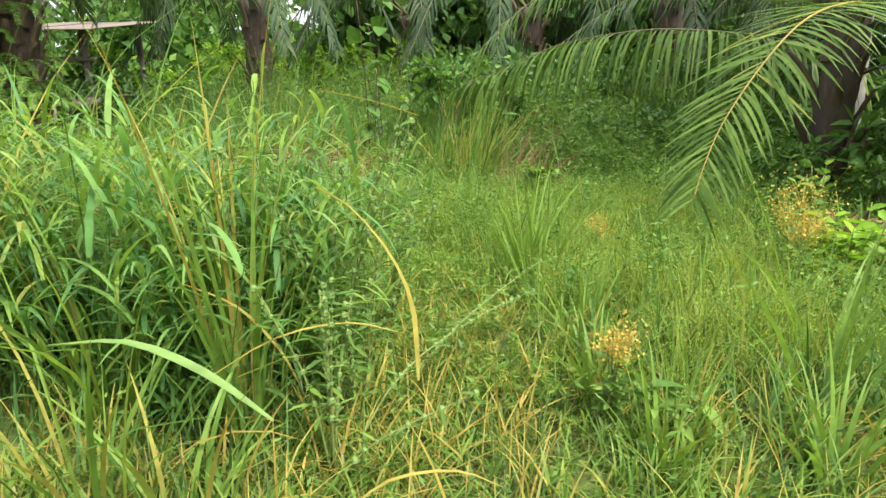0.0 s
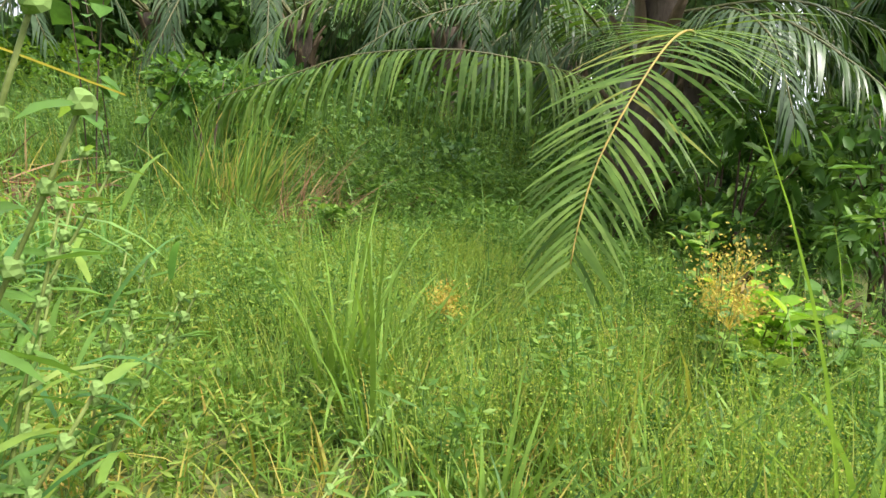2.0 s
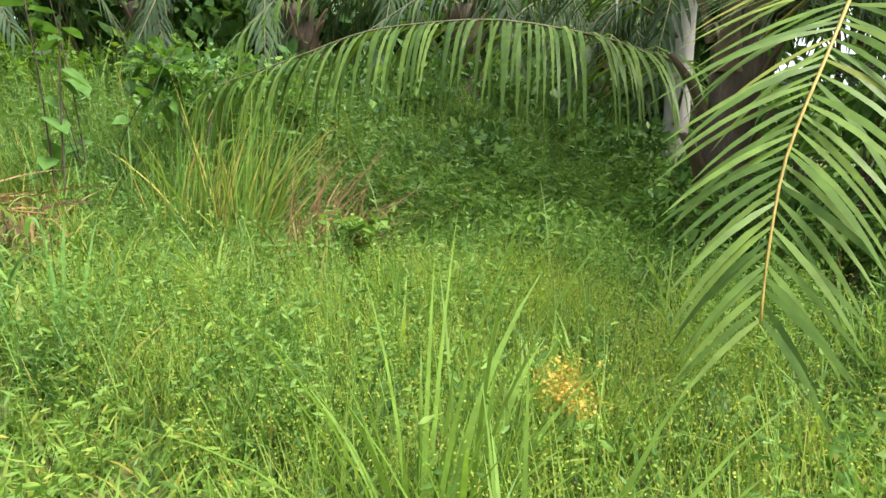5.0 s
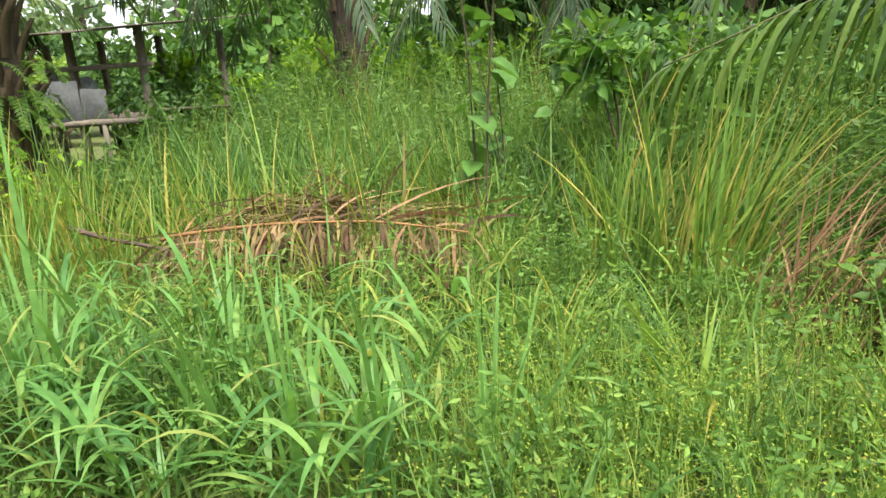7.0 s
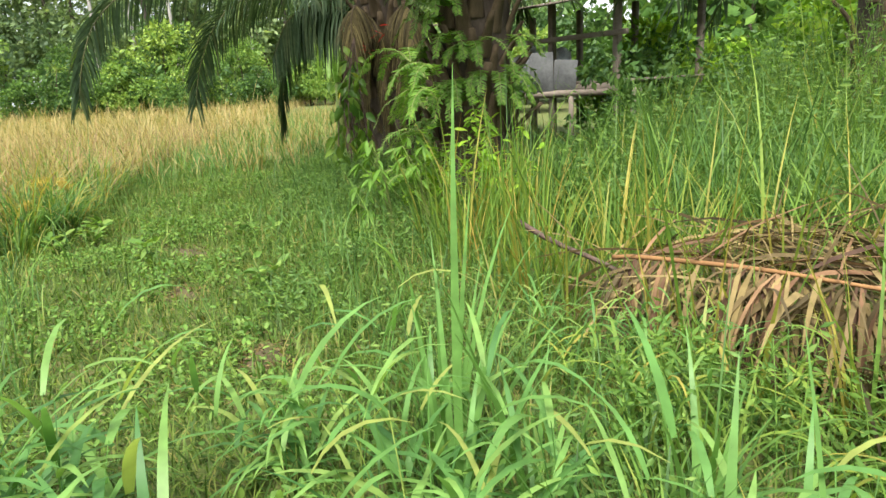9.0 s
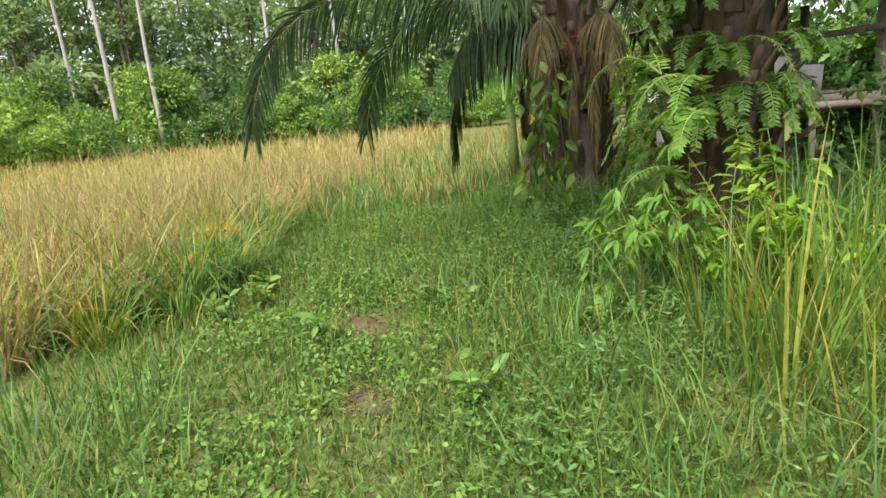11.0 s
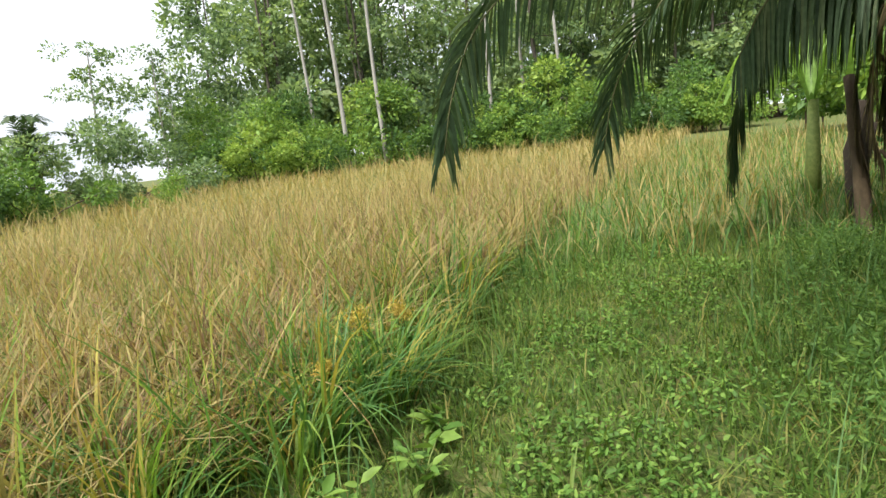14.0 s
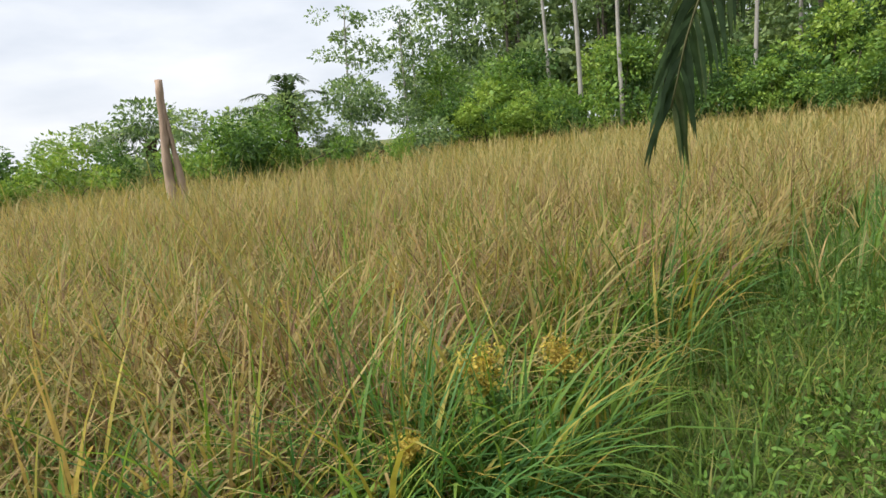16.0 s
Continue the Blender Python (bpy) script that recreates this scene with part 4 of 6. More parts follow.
def boot_mesh():
    """The woody stub of a shed frond: a wedge, broad at the trunk and cut off at the top."""
    s = np.linspace(0, 1, 5)
    v = []
    for t in s:
        w, d = 0.11 * (1 - 0.65 * t), 0.05 * (1 - 0.4 * t)
        o = 0.06 * t + 0.16 * t * t
        for a, b in ((-w, 0), (-w * 0.6, d), (w * 0.6, d), (w, 0), (0, -d * 0.6)):
            v.append((o + b, a, 0.58 * t))
    f = []
    for k in range(4):
        for j in range(5):
            a, b = k * 5 + j, k * 5 + (j + 1) % 5
            f += [(a, b, b + 5), (a, b + 5, a + 5)]
    f += [(20, 21, 22), (20, 22, 23), (20, 23, 24)]
    return mesh_from("stub", np.array(v), np.array(f))


BOOT = boot_mesh()
BOOT.materials.append(M["boot"])


def oil_palm(x, y, height, radius, label, boots=60, fronds=(), litter=0, group="oil palms"):
    """An oil palm: rough trunk, stubs of old fronds in a spiral, and its fronds, each with its own line in metres from the foot."""
    g0 = float(ground(x, y))
    palm = thing("oil_palm", label, "palm tree", group, "", (x, y, g0))
    hs = np.linspace(-0.05, height, 14)
    wob = np.column_stack([0.04 * np.sin(hs * 1.3 + x), 0.04 * np.cos(hs * 1.1 + y), hs])
    piece("trunk", tube(wob, radius * (1.12 - 0.18 * hs / height), 18, 0.05), "palmbark", palm, smooth=True)
    for k in range(boots):
        a, h = k * 2.39996, 0.12 + (height - 0.25) * k / boots
        ob = new("stub", BOOT)
        ob.parent = palm
        ob.matrix_basis = Matrix.LocRotScale((radius * 0.95 * math.cos(a), radius * 0.95 * math.sin(a), h), Euler((0, rng.normal(0.0, 0.15), a)), Vector((1, 1, 1)) * float(rng.uniform(0.8, 1.25)))
    return palm


def crown(palm, height, count, reach, leaf, material="palmshadegrey", droop=1.0, start=0.0, detail=46):
    """A ring of arching fronds at the head of a palm."""
    for k in range(count):
        a = start + k * 2.39996
        r = reach * rng.uniform(0.85, 1.1)
        top = rng.uniform(0.5, 1.3)
        pts = [(0.15 * math.cos(a), 0.15 * math.sin(a), height), (0.35 * r * math.cos(a), 0.35 * r * math.sin(a), height + top), (0.7 * r * math.cos(a + 0.1), 0.7 * r * math.sin(a + 0.1), height + top * 0.75 - 0.2 * droop),
               (r * math.cos(a + 0.15), r * math.sin(a + 0.15), height - 0.9 * droop)]
        frond(palm, pts, leaf, 1.3, material, "rachisdark", detail, False, 0.03, 0.045, segs=4)


def rel(palm, pts):
    o = palm.location
    return [(a - o.x, b - o.y, c - o.z) for a, b, c in pts]


# the palm beside the clearing, whose long frond hangs into it
palm_a = oil_palm(4.45, 7.6, 3.6, 0.19, "oil palm with a rough dark trunk and long arching fronds", 26)
frond(palm_a, rel(palm_a, [(4.4, 7.5, 1.8), (3.9, 6.4, 2.12), (3.2, 5.6, 2.05), (2.72, 5.2, 1.88), (2.37, 4.99, 1.57), (2.08, 4.86, 1.17), (1.92, 4.74, 0.85), (1.84, 4.66, 0.62)]), 0.9, 0.55, "palm", "rachis", 74, True, 0.012, 0.025, (1.62, 0.8), 0.26)
frond(palm_a, rel(palm_a, [(4.5, 7.5, 2.3), (4.7, 6.6, 2.5), (4.95, 5.7, 2.0), (5.1, 5.0, 1.4)]), 0.8, 1.4, "palmshade", "rachisdark", 50)
frond(palm_a, rel(palm_a, [(4.6, 7.6, 2.6), (5.5, 6.8, 2.7), (6.5, 6.1, 2.2), (7.1, 5.6, 1.4)]), 0.8, 1.3, "palmshade", "rachisdark", 50)
frond(palm_a, rel(palm_a, [(4.6, 7.7, 1.5), (5.2, 7.2, 1.75), (5.9, 6.7, 1.6), (6.5, 6.2, 1.1)]), 0.7, 1.4, "palmshade", "rachisdark", 46)
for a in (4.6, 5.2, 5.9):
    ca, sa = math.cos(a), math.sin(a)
    frond(palm_a, [(0.2 * ca, 0.2 * sa, 2.0), (1.0 * ca, 1.0 * sa, 2.45), (1.7 * ca, 1.7 * sa, 2.15), (2.1 * ca, 2.1 * sa, 1.5)], 0.75, 1.5, "palmshadegrey", "rachisdark", 50)
crown(palm_a, 3.6, 6, 3.2, 0.8, "palmshadegrey", 0.8, 0.6)
# the palm with a pale trunk, whose low frond arches along the clearing
palm_d = oil_palm(6.5, 10.7, 3.6, 0.17, "oil palm with a pale lichen-spotted trunk", 0)
palm_d.children[0].data.materials[0] = M["pale"]
frond(palm_d, rel(palm_d, [(6.4, 10.6, 1.2), (5.44, 9.4, 1.84), (4.52, 9.1, 2.02), (3.7, 8.9, 2.11), (2.69, 8.8, 2.15), (1.8, 8.8, 2.04), (1.35, 8.8, 1.93), (0.92, 8.8, 1.75), (0.5, 8.8, 1.58), (0.1, 8.8, 1.42)]), 1.3, 2.3, "palm", "rachisdark", 84, True, 0.022, 0.042, (1.4, 0.7), 0.2)
frond(palm_d, rel(palm_d, [(6.3, 10.6, 2.4), (4.6, 9.9, 3.2), (2.6, 9.5, 3.1), (1.2, 9.2, 2.6), (0.4, 8.9, 1.9)]), 0.95, 1.2, "palm", "rachisdark", 70, False, 0.022, 0.04, (1.3, 0.6))
frond(palm_d, rel(palm_d, [(6.3, 10.8, 2.6), (4.6, 10.9, 3.2), (2.9, 10.8, 2.8), (1.6, 10.6, 2.0)]), 0.9, 1.4, "palmshade", "rachisdark", 60, False, 0.022, 0.04)
crown(palm_d, 3.6, 6, 3.2, 0.8, "palmshadegrey", 1.0, 0.2)

# palms of the grove behind; crowns added above the view to block the sky
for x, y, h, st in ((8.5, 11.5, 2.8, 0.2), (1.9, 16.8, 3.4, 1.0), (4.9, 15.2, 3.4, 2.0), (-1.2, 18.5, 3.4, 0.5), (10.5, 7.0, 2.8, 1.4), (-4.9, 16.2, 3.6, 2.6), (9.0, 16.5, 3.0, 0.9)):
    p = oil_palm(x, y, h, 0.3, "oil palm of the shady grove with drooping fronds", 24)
    crown(p, h, 10, 3.9, 0.85, "palmshadegrey", 1.5, st)

# the big palm overgrown with ferns
palm_b = oil_palm(-7.3, 10.6, 3.3, 0.42, "stout oil palm trunk overgrown with ferns and frond stubs", 90)
# Crown stays out of view, thickened to throw shade on the verge.
crown(palm_b, 3.3, 17, 3.7, 0.85, "palmshadegrey", 0.3, 0.3)
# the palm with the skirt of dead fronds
frond(palm_b, rel(palm_b, [(-7.2, 10.4, 3.3), (-7.5, 8.6, 4.6), (-8.4, 6.2, 4.4), (-9.3, 4.5, 3.5), (-9.8, 3.6, 2.95)]), 0.6, 1.6, "palmshadegrey", "rachisdark", 60, False, 0.025, 0.04)
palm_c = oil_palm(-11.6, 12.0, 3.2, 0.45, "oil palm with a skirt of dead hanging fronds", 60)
crown(palm_c, 3.2, 9, 3.4, 0.8, "palmshadegrey", 0.6, 1.1)
frond(palm_c, rel(palm_c, [(-11.6, 11.8, 3.0), (-11.6, 10.4, 3.35), (-11.4, 9.0, 3.3), (-11.25, 7.8, 3.05), (-11.2, 7.15, 2.6), (-11.17, 6.85, 2.05), (-11.15, 6.7, 1.5)]), 0.9, 1.5, "palmshadegrey", "rachisdark", 130, False, 0.02, 0.034, (1.35, 0.55), 0.1, 0.0, flat=(-0.25, 1, 0.0))
frond(palm_c, rel(palm_c, [(-11.7, 11.8, 3.0), (-12.0, 11.0, 3.3), (-12.25, 10.0, 3.2), (-12.55, 9.25, 2.75), (-12.75, 8.85, 2.0), (-12.82, 8.68, 1.3)]), 0.95, 1.4, "palmshadegrey", "rachisdark", 130, False, 0.02, 0.03, (1.35, 0.55), 0.1, 0.0, flat=(-0.25, 1, 0.0))
frond(palm_c, rel(palm_c, [(-11.5, 11.7, 2.7), (-11.9, 11.2, 3.0), (-12.3, 10.75, 2.85), (-12.8, 10.5, 2.2), (-13.0, 10.4, 1.5), (-13.1, 10.37, 0.8)]), 1.0, 3.0, "palmshadegrey", "rachisdark", 110, False, 0.02, 0.036, (1.25, 0.6), 0.05, 0.3)
frond(palm_c, rel(palm_c, [(-11.5, 11.6, 2.6), (-11.8, 10.9, 2.9), (-12.0, 10.3, 2.7), (-12.2, 10.0, 2.1)]), 1.1, 3.2, "palmshadegrey", "rachisdark", 90, False, 0.02, 0.034, (1.2, 0.6), 0.1, 0.5, flat=(1, 0.4, 0))
frond(palm_c, rel(palm_c, [(-11.4, 11.6, 2.6), (-11.0, 11.1, 2.8), (-10.5, 10.7, 2.5), (-10.2, 10.5, 1.9)]), 0.8, 2.0, "skirt", "boot", 90, False, 0.015, 0.02, (1.1, 0.5), 0.1, 0.6)
frond(palm_c, rel(palm_c, [(-11.2, 11.9, 2.6), (-10.6, 11.8, 2.8), (-10.1, 11.6, 2.5), (-9.8, 11.4, 1.9)]), 0.8, 2.0, "skirt", "boot", 90, False, 0.015, 0.02, (1.1, 0.5), 0.1, 0.6)
for k in range(16):
    a = 0.9 + k * 0.39
    r = 0.5 + 0.3 * rng.random()
    ca, sa = math.cos(a), math.sin(a)
    frond(palm_c, [(0.35 * ca, 0.35 * sa, 2.5), (r * ca, r * sa, 2.35), ((r + 0.12) * ca, (r + 0.12) * sa, 1.4), (r * ca, r * sa, 0.45 + 0.5 * rng.random())], 0.55, 1.8, "skirt", "boot", 60, False, 0.014, 0.022, (0.9, 0.4), 0.03, 0.7, "dead_frond", 3)


# ---- ferns and vines on the palms ----
def fern(x, y, z, a, length, parent_label="light green fern growing on a palm trunk"):
    ob = thing("fern", parent_label, "fern", "ferns on the palm", "", (x, y, z))
    for k in range(3):
        b = a + (k - 1) * 0.6 + rng.normal(0, 0.2)
        ca, sa, L = math.cos(b), math.sin(b), length * rng.uniform(0.7, 1.1)
        frond(ob, [(0, 0, 0), (0.35 * L * ca, 0.35 * L * sa, 0.25 * L), (0.75 * L * ca, 0.75 * L * sa, 0.12 * L), (L * ca, L * sa, -0.3 * L)], 0.11, 0.3, "fern", "stem", 26, False, 0.004, 0.022, (1.35, 1.1), 0.08, 0, "fern_frond", 2)
    return ob


for k in range(34):
    a, h = rng.uniform(-3.1, 0.6), rng.uniform(0.3, 2.6)
    fern(-7.3 + 0.5 * math.cos(a), 10.6 + 0.5 * math.sin(a), h, a, rng.uniform(0.35, 0.6))


def broadleaf(name, x, y, height, stems, per, size, material, label, group="", width=0.5, spread=0.35, stem="stem", single=False, category="plant", tilt=0.3):
    """A leafy plant: thin stems, with leaves set round each one."""
    ob = thing(name, label, category, group, "", (x, y, float(ground(x, y))))
    for s in range(stems):
        a = rng.uniform(0, 2 * np.pi)
        h, r = height * rng.uniform(0.65, 1.05), spread * rng.uniform(0.3, 1.1)
        pts = smooth_path([(0.02 * math.cos(a), 0.02 * math.sin(a), -0.03), (r * 0.4 * math.cos(a), r * 0.4 * math.sin(a), h * 0.55), (r * math.cos(a), r * math.sin(a), h)], 9)
        st = piece("stem", tube(pts, np.linspace(0.0085, 0.003, 9) * (0.7 + height * 0.2), 5), stem, ob, smooth=True)
        u = rng.uniform(0.22, 1.0, per)
        base = np.stack([np.interp(u, np.linspace(0, 1, 9), pts[:, k]) for k in range(3)], 1)
        b = np.arange(per) * 2.4 + rng.normal(0, 0.3, per)
        hd = np.column_stack([np.cos(b), np.sin(b), rng.normal(tilt, 0.35, per)])
        ln = size * np.exp(rng.normal(0, 0.22, per))
        v, f = leaves(base, hd, ln, ln * width)
        if single:
            for i in range(per):
                piece("leaf", (v[i * 8:(i + 1) * 8], f[:8]), material, st)
        else:
            tagged(piece("leaf_mass", (v, f), material, st), kind="stuff")
    return ob


def vine(x, y, z0, z1, n, size, label):
    """A climber hanging down, with pendent leaves."""
    ob = thing("hanging_vine", label, "vine", "", "", (x, y, z0))
    for s in range(4):
        o = rng.normal(0, 0.22, 2)
        pts = smooth_path([(0, 0.1, z1 - z0), (o[0] * 0.6, o[1] * 0.6, (z1 - z0) * 0.6), (o[0], o[1], 0.1 + 0.25 * rng.random())], 10)
        st = piece("stem", tube(pts, np.full(10, 0.007), 5), "twig", ob)
        for i in range(n // 4):
            u = rng.uniform(0.15, 1)
            p = np.array([np.interp(u, np.linspace(0, 1, 10), pts[:, k]) for k in range(3)])[None] + rng.normal(0, 0.09, (1, 3))
            hd = np.array([[rng.normal(0, 0.5), rng.normal(0, 0.5), -0.9]])
            L = np.array([size * rng.uniform(0.7, 1.2)])
            piece("leaf", leaves(p, hd, L, L * 0.5, 0.3, rng.normal(0, 1, (1, 3)) * [1, 1, 0.2]), "vine", st)
    return ob


vine(-8.9, 9.75, 0.15, 2.1, 90, 0.2, "climber with broad hanging yellow-green leaves beside a palm trunk")
vine(-9.3, 9.9, 0.45, 2.0, 40, 0.17, "climber with broad hanging yellow-green leaves beside a palm trunk")

# dead leaning limb and short dead stems beside the skirted palm
limb = tagged(piece("dead_limb", tube(smooth_path([(-11.9, 11.2, -0.05), (-12.3, 11.4, 0.9), (-12.7, 11.6, 1.8)], 8), np.linspace(0.09, 0.06, 8), 8, 0.06), "boot", smooth=True), "brown dead palm limb leaning beside a trunk", "dead limb")
for x, y, h in ((-13.4, 12.2, 1.5), (-13.7, 12.5, 1.2)):
    tagged(piece("dead_palm", tube(smooth_path([(x, y, -0.05), (x - 0.04, y, h * 0.5), (x + 0.05, y + 0.05, h)], 8), np.linspace(0.13, 0.1, 8), 9, 0.1), "palmbark"), "shaggy brown dead stem beside the palm", "dead stem", "dead stems")

# banana plant and red bracts beside the skirted palm
banana = thing("banana_plant", "banana plant with broad pale green leaves", "banana plant", "", "", (-14.6, 12.4, float(ground(-14.6, 12.4))))
piece("stem", tube([(0, 0, -0.05), (0.02, 0, 0.8), (0, 0.03, 1.6)], [0.12, 0.1, 0.07], 10), "stem", banana, "", True)
for k in range(7):
    a = k * 0.9 + 0.3
    line = smooth_path([(0, 0, 1.5), (0.3 * math.cos(a), 0.3 * math.sin(a), 2.3), (0.9 * math.cos(a), 0.9 * math.sin(a), 2.5), (1.4 * math.cos(a), 1.4 * math.sin(a), 1.7)], 12)
    side = np.cross(unit(np.gradient(line, axis=0)), Z[None])
    wd = (0.22 * np.sin(np.linspace(0.15, 3.05, 12)) ** 0.6)[:, None]
    v = np.concatenate([line - side * wd - Z * 0.05, line, line + side * wd - Z * 0.05])
    q = np.arange(11)
    piece("leaf", (v, np.concatenate([np.stack([q, q + 1, q + 13, q + 12], 1), np.stack([q + 12, q + 13, q + 25, q + 24], 1)])), "banana", banana, "", True)
red = thing("red_bract_flower", "red flower bracts hanging beside a palm trunk", "flower", "", "", (-11.05, 11.3, 2.15))
for k in range(12):
    a = rng.uniform(0, 6.28)
    p = np.array([[0.16 * rng.normal(), 0.1 * rng.normal(), 0.2 * rng.normal()]])
    piece("bract", leaves(p, np.array([[math.cos(a), math.sin(a), rng.normal(0.3, 0.5)]]), np.array([rng.uniform(0.14, 0.26)]), np.array([0.06])), "redleaf", red)

# plants at the foot of the fern palm
for x, y, h in ((-5.75, 9.05, 1.0), (-6.1, 9.1, 1.1), (-5.2, 9.2, 0.9), (-5.6, 9.5, 1.2), (-6.9, 9.3, 0.7), (-6.2, 9.9, 1.2)):
    broadleaf("leafy_shrub", x, y, h, 7, 20, 0.115, "bright", "light green leafy shrub at the foot of a palm", "shrubs by the palm", 0.34, 0.4, "stem", False, "shrub", -0.1)

# ---- dead frond on its heap ----
heap = thing("dead_frond_heap", "fallen dead brown palm fronds lying over weeds", "dead frond", "", "", (-2.4, 8.5, float(ground(-2.4, 8.5))))
o = np.array(heap.location)


hx, hy = np.meshgrid(np.linspace(-1, 1, 25), np.linspace(-1, 1, 15), indexing="ij")
hz = 0.5 * np.clip(1 - hx ** 2 - hy ** 2, -0.1, 1) ** 1.0 + 0.05 * np.sin(9 * hx + 5 * hy) - 0.06
hk = (np.arange(24)[:, None] * 15 + np.arange(14)).ravel()
piece("mound", (np.stack([hx * 1.55, 0.35 + hy * 0.6, hz], -1).reshape(-1, 3), np.stack([hk, hk + 15, hk + 16, hk + 1], 1)), "soil", heap)
main = smooth_path([tuple(np.array(p) - o) for p in [(-3.3, 8.36, 0.42), (-3.07, 8.33, 0.47), (-2.5, 8.3, 0.54), (-2.14, 8.3, 0.56), (-1.6, 8.33, 0.56), (-1.05, 8.4, 0.48)]], 30)
spine = piece("rachis", tube(main, np.linspace(0.016, 0.006, 30), 6), "deadrachis", heap, "orange-brown dead midrib", True)
for i in range(74):
    u = rng.uniform(0.08, 1.0)
    p = np.array([[np.interp(u, np.linspace(0, 1, 30), main[:, k]) for k in range(3)]])
    if i < 38:
        v = drape(p, np.array([[rng.normal(0.1, 0.3), -0.8, rng.normal(-0.2, 0.25)]]), np.array([rng.uniform(0.35, 0.75)]), np.array([rng.uniform(0.016, 0.034)]), np.array([rng.uniform(2.5, 4.5)]), np.array([[1.0, rng.normal(0, 0.5), 0]]), 5)
    else:
        v = drape(p, np.array([[rng.normal(0.55, 0.3), 0.6, rng.uniform(0.1, 0.55)]]), np.array([rng.uniform(0.5, 0.95)]), np.array([rng.uniform(0.016, 0.03)]), np.array([rng.uniform(0.4, 1.0)]), rng.normal(0, 1, (1, 3)) + [1, 0, 0], 5)
    piece("leaflet", v, "dead", spine)
n = 900
px, py = rng.normal(0.1, 0.7, n), rng.uniform(-0.35, 0.85, n)
pz = 0.56 * np.clip(1 - (px / 1.6) ** 2 - ((py - 0.35) / 0.75) ** 2, 0, 1) + 0.04
hd = np.column_stack([rng.normal(0.5, 0.7, n), rng.normal(0.1, 0.5, n), rng.normal(0.12, 0.2, n)])
tagged(piece("litter", drape(np.column_stack([px, py, pz]), hd, rng.uniform(0.25, 0.8, n), rng.uniform(0.01, 0.028, n), rng.uniform(0.2, 1.0, n), rng.normal(0, 1, (n, 3)) + [0, 0.5, 0], 4), "deadj", heap), kind="stuff")
for k in range(32):
    a = rng.uniform(-1.5, 1.5)
    tuft("reedy_grass_clump", -2.4 + a, 8.5 + rng.uniform(-0.5, 0.5), 10, 0.8, 0.014, 0.2, 0.5, "tall", "thin green grass growing through the dead fronds", "grass through the dead fronds", 0.12, 5, 0.3, None, 0.1)
# withered leaflets that hang from the midrib down the near side of the heap
hang_rng = np.random.default_rng(11)
n = 340
u = hang_rng.uniform(0.1, 1.0, n)
hp = np.column_stack([np.interp(u, np.linspace(0, 1, 30), main[:, k]) for k in range(3)]) + hang_rng.normal(0, 0.03, (n, 3))
hp[:, 2] -= hang_rng.uniform(0, 0.18, n)
hd = np.column_stack([hang_rng.normal(0.1, 0.45, n), hang_rng.uniform(-0.9, -0.15, n), hang_rng.normal(-0.35, 0.3, n)])
tagged(piece("hanging_litter", drape(hp, hd, hang_rng.uniform(0.25, 0.6, n), hang_rng.uniform(0.014, 0.034, n), hang_rng.uniform(1.2, 2.4, n), hang_rng.normal(0, 0.5, (n, 3)) + [1, 0, 0], 4), "deadj", heap), kind="stuff")
piece("twig", tube(smooth_path([(-1.75, -0.1, 0.5), (-1.4, -0.12, 0.42), (-1.0, -0.12, 0.36), (-0.7, -0.15, 0.3)], 8), np.linspace(0.02, 0.012, 8), 6), "twig", heap)

# ---- plants of the clearing ----
bm = bmesh.new()
bmesh.ops.create_icosphere(bm, subdivisions=2, radius=0.0105)
for v in bm.verts:
    v.co *= 1 + 0.13 * float(rng.normal())
BURR = bpy.data.meshes.new("burr")
bm.to_mesh(BURR)
bm.free()
BURR.materials.append(M["burr"])


def burr_weed(x, y, height, stems, lean=None, line=None):
    """A weed with long stems that carry round green burrs at each joint."""
    ob = thing("burr_weed", "pale green weed with round burrs along its stems", "weed", "burr weeds", "", (x, y, float(ground(x, y))))
    for s in range(stems):
        a = rng.uniform(0, 2 * np.pi) if lean is None else lean + rng.normal(0, 0.15)
        h, r = height * rng.uniform(0.7, 1.05), height * (rng.uniform(0.1, 0.35) if lean is None else 0.95)
        up = h if lean is None else h * 0.62
        pts = smooth_path([(0, 0, -0.02), (r * 0.35 * math.cos(a), r * 0.35 * math.sin(a), up * 0.55), (r * math.cos(a), r * math.sin(a), up)], 12)
        if line is not None:
            pts = smooth_path(line, 12)
        st = piece("stem", tube(pts, np.linspace(0.006, 0.0025, 12), 5), "stem", ob, smooth=True)
        nb = 10 if line is None else 18
        u = np.linspace(0.3, 1, nb)
        q = np.stack([np.interp(u, np.linspace(0, 1, 12), pts[:, k]) for k in range(3)], 1)
        for c in q:
            ob2 = new("burr", BURR)
            ob2.parent, ob2.location, ob2.scale = st, c, [float(rng.uniform(0.7, 1.3))] * 3
        b = rng.uniform(0, 6.28, nb * 2)
        hd = np.column_stack([np.cos(b), np.sin(b), rng.uniform(-0.3, 0.5, nb * 2)])
        ln = rng.uniform(0.05, 0.12, nb * 2)
        tagged(piece("foliage", leaves(np.repeat(q, 2, 0), hd, ln, ln * 0.16), "weed", st), kind="stuff")
    return ob


for x, y, h, n in ((-0.4, 2.75, 1.35, 5), (-0.3, 3.05, 1.25, 5), (-0.5, 3.3, 1.25, 5), (-0.25, 3.55, 0.95, 5), (-0.75, 2.7, 1.2, 5), (-0.32, 2.25, 0.8, 5), (-0.28, 2.55, 0.8, 5), (-0.9, 3.6, 1.1, 5)):
    burr_weed(x, y, h, n)
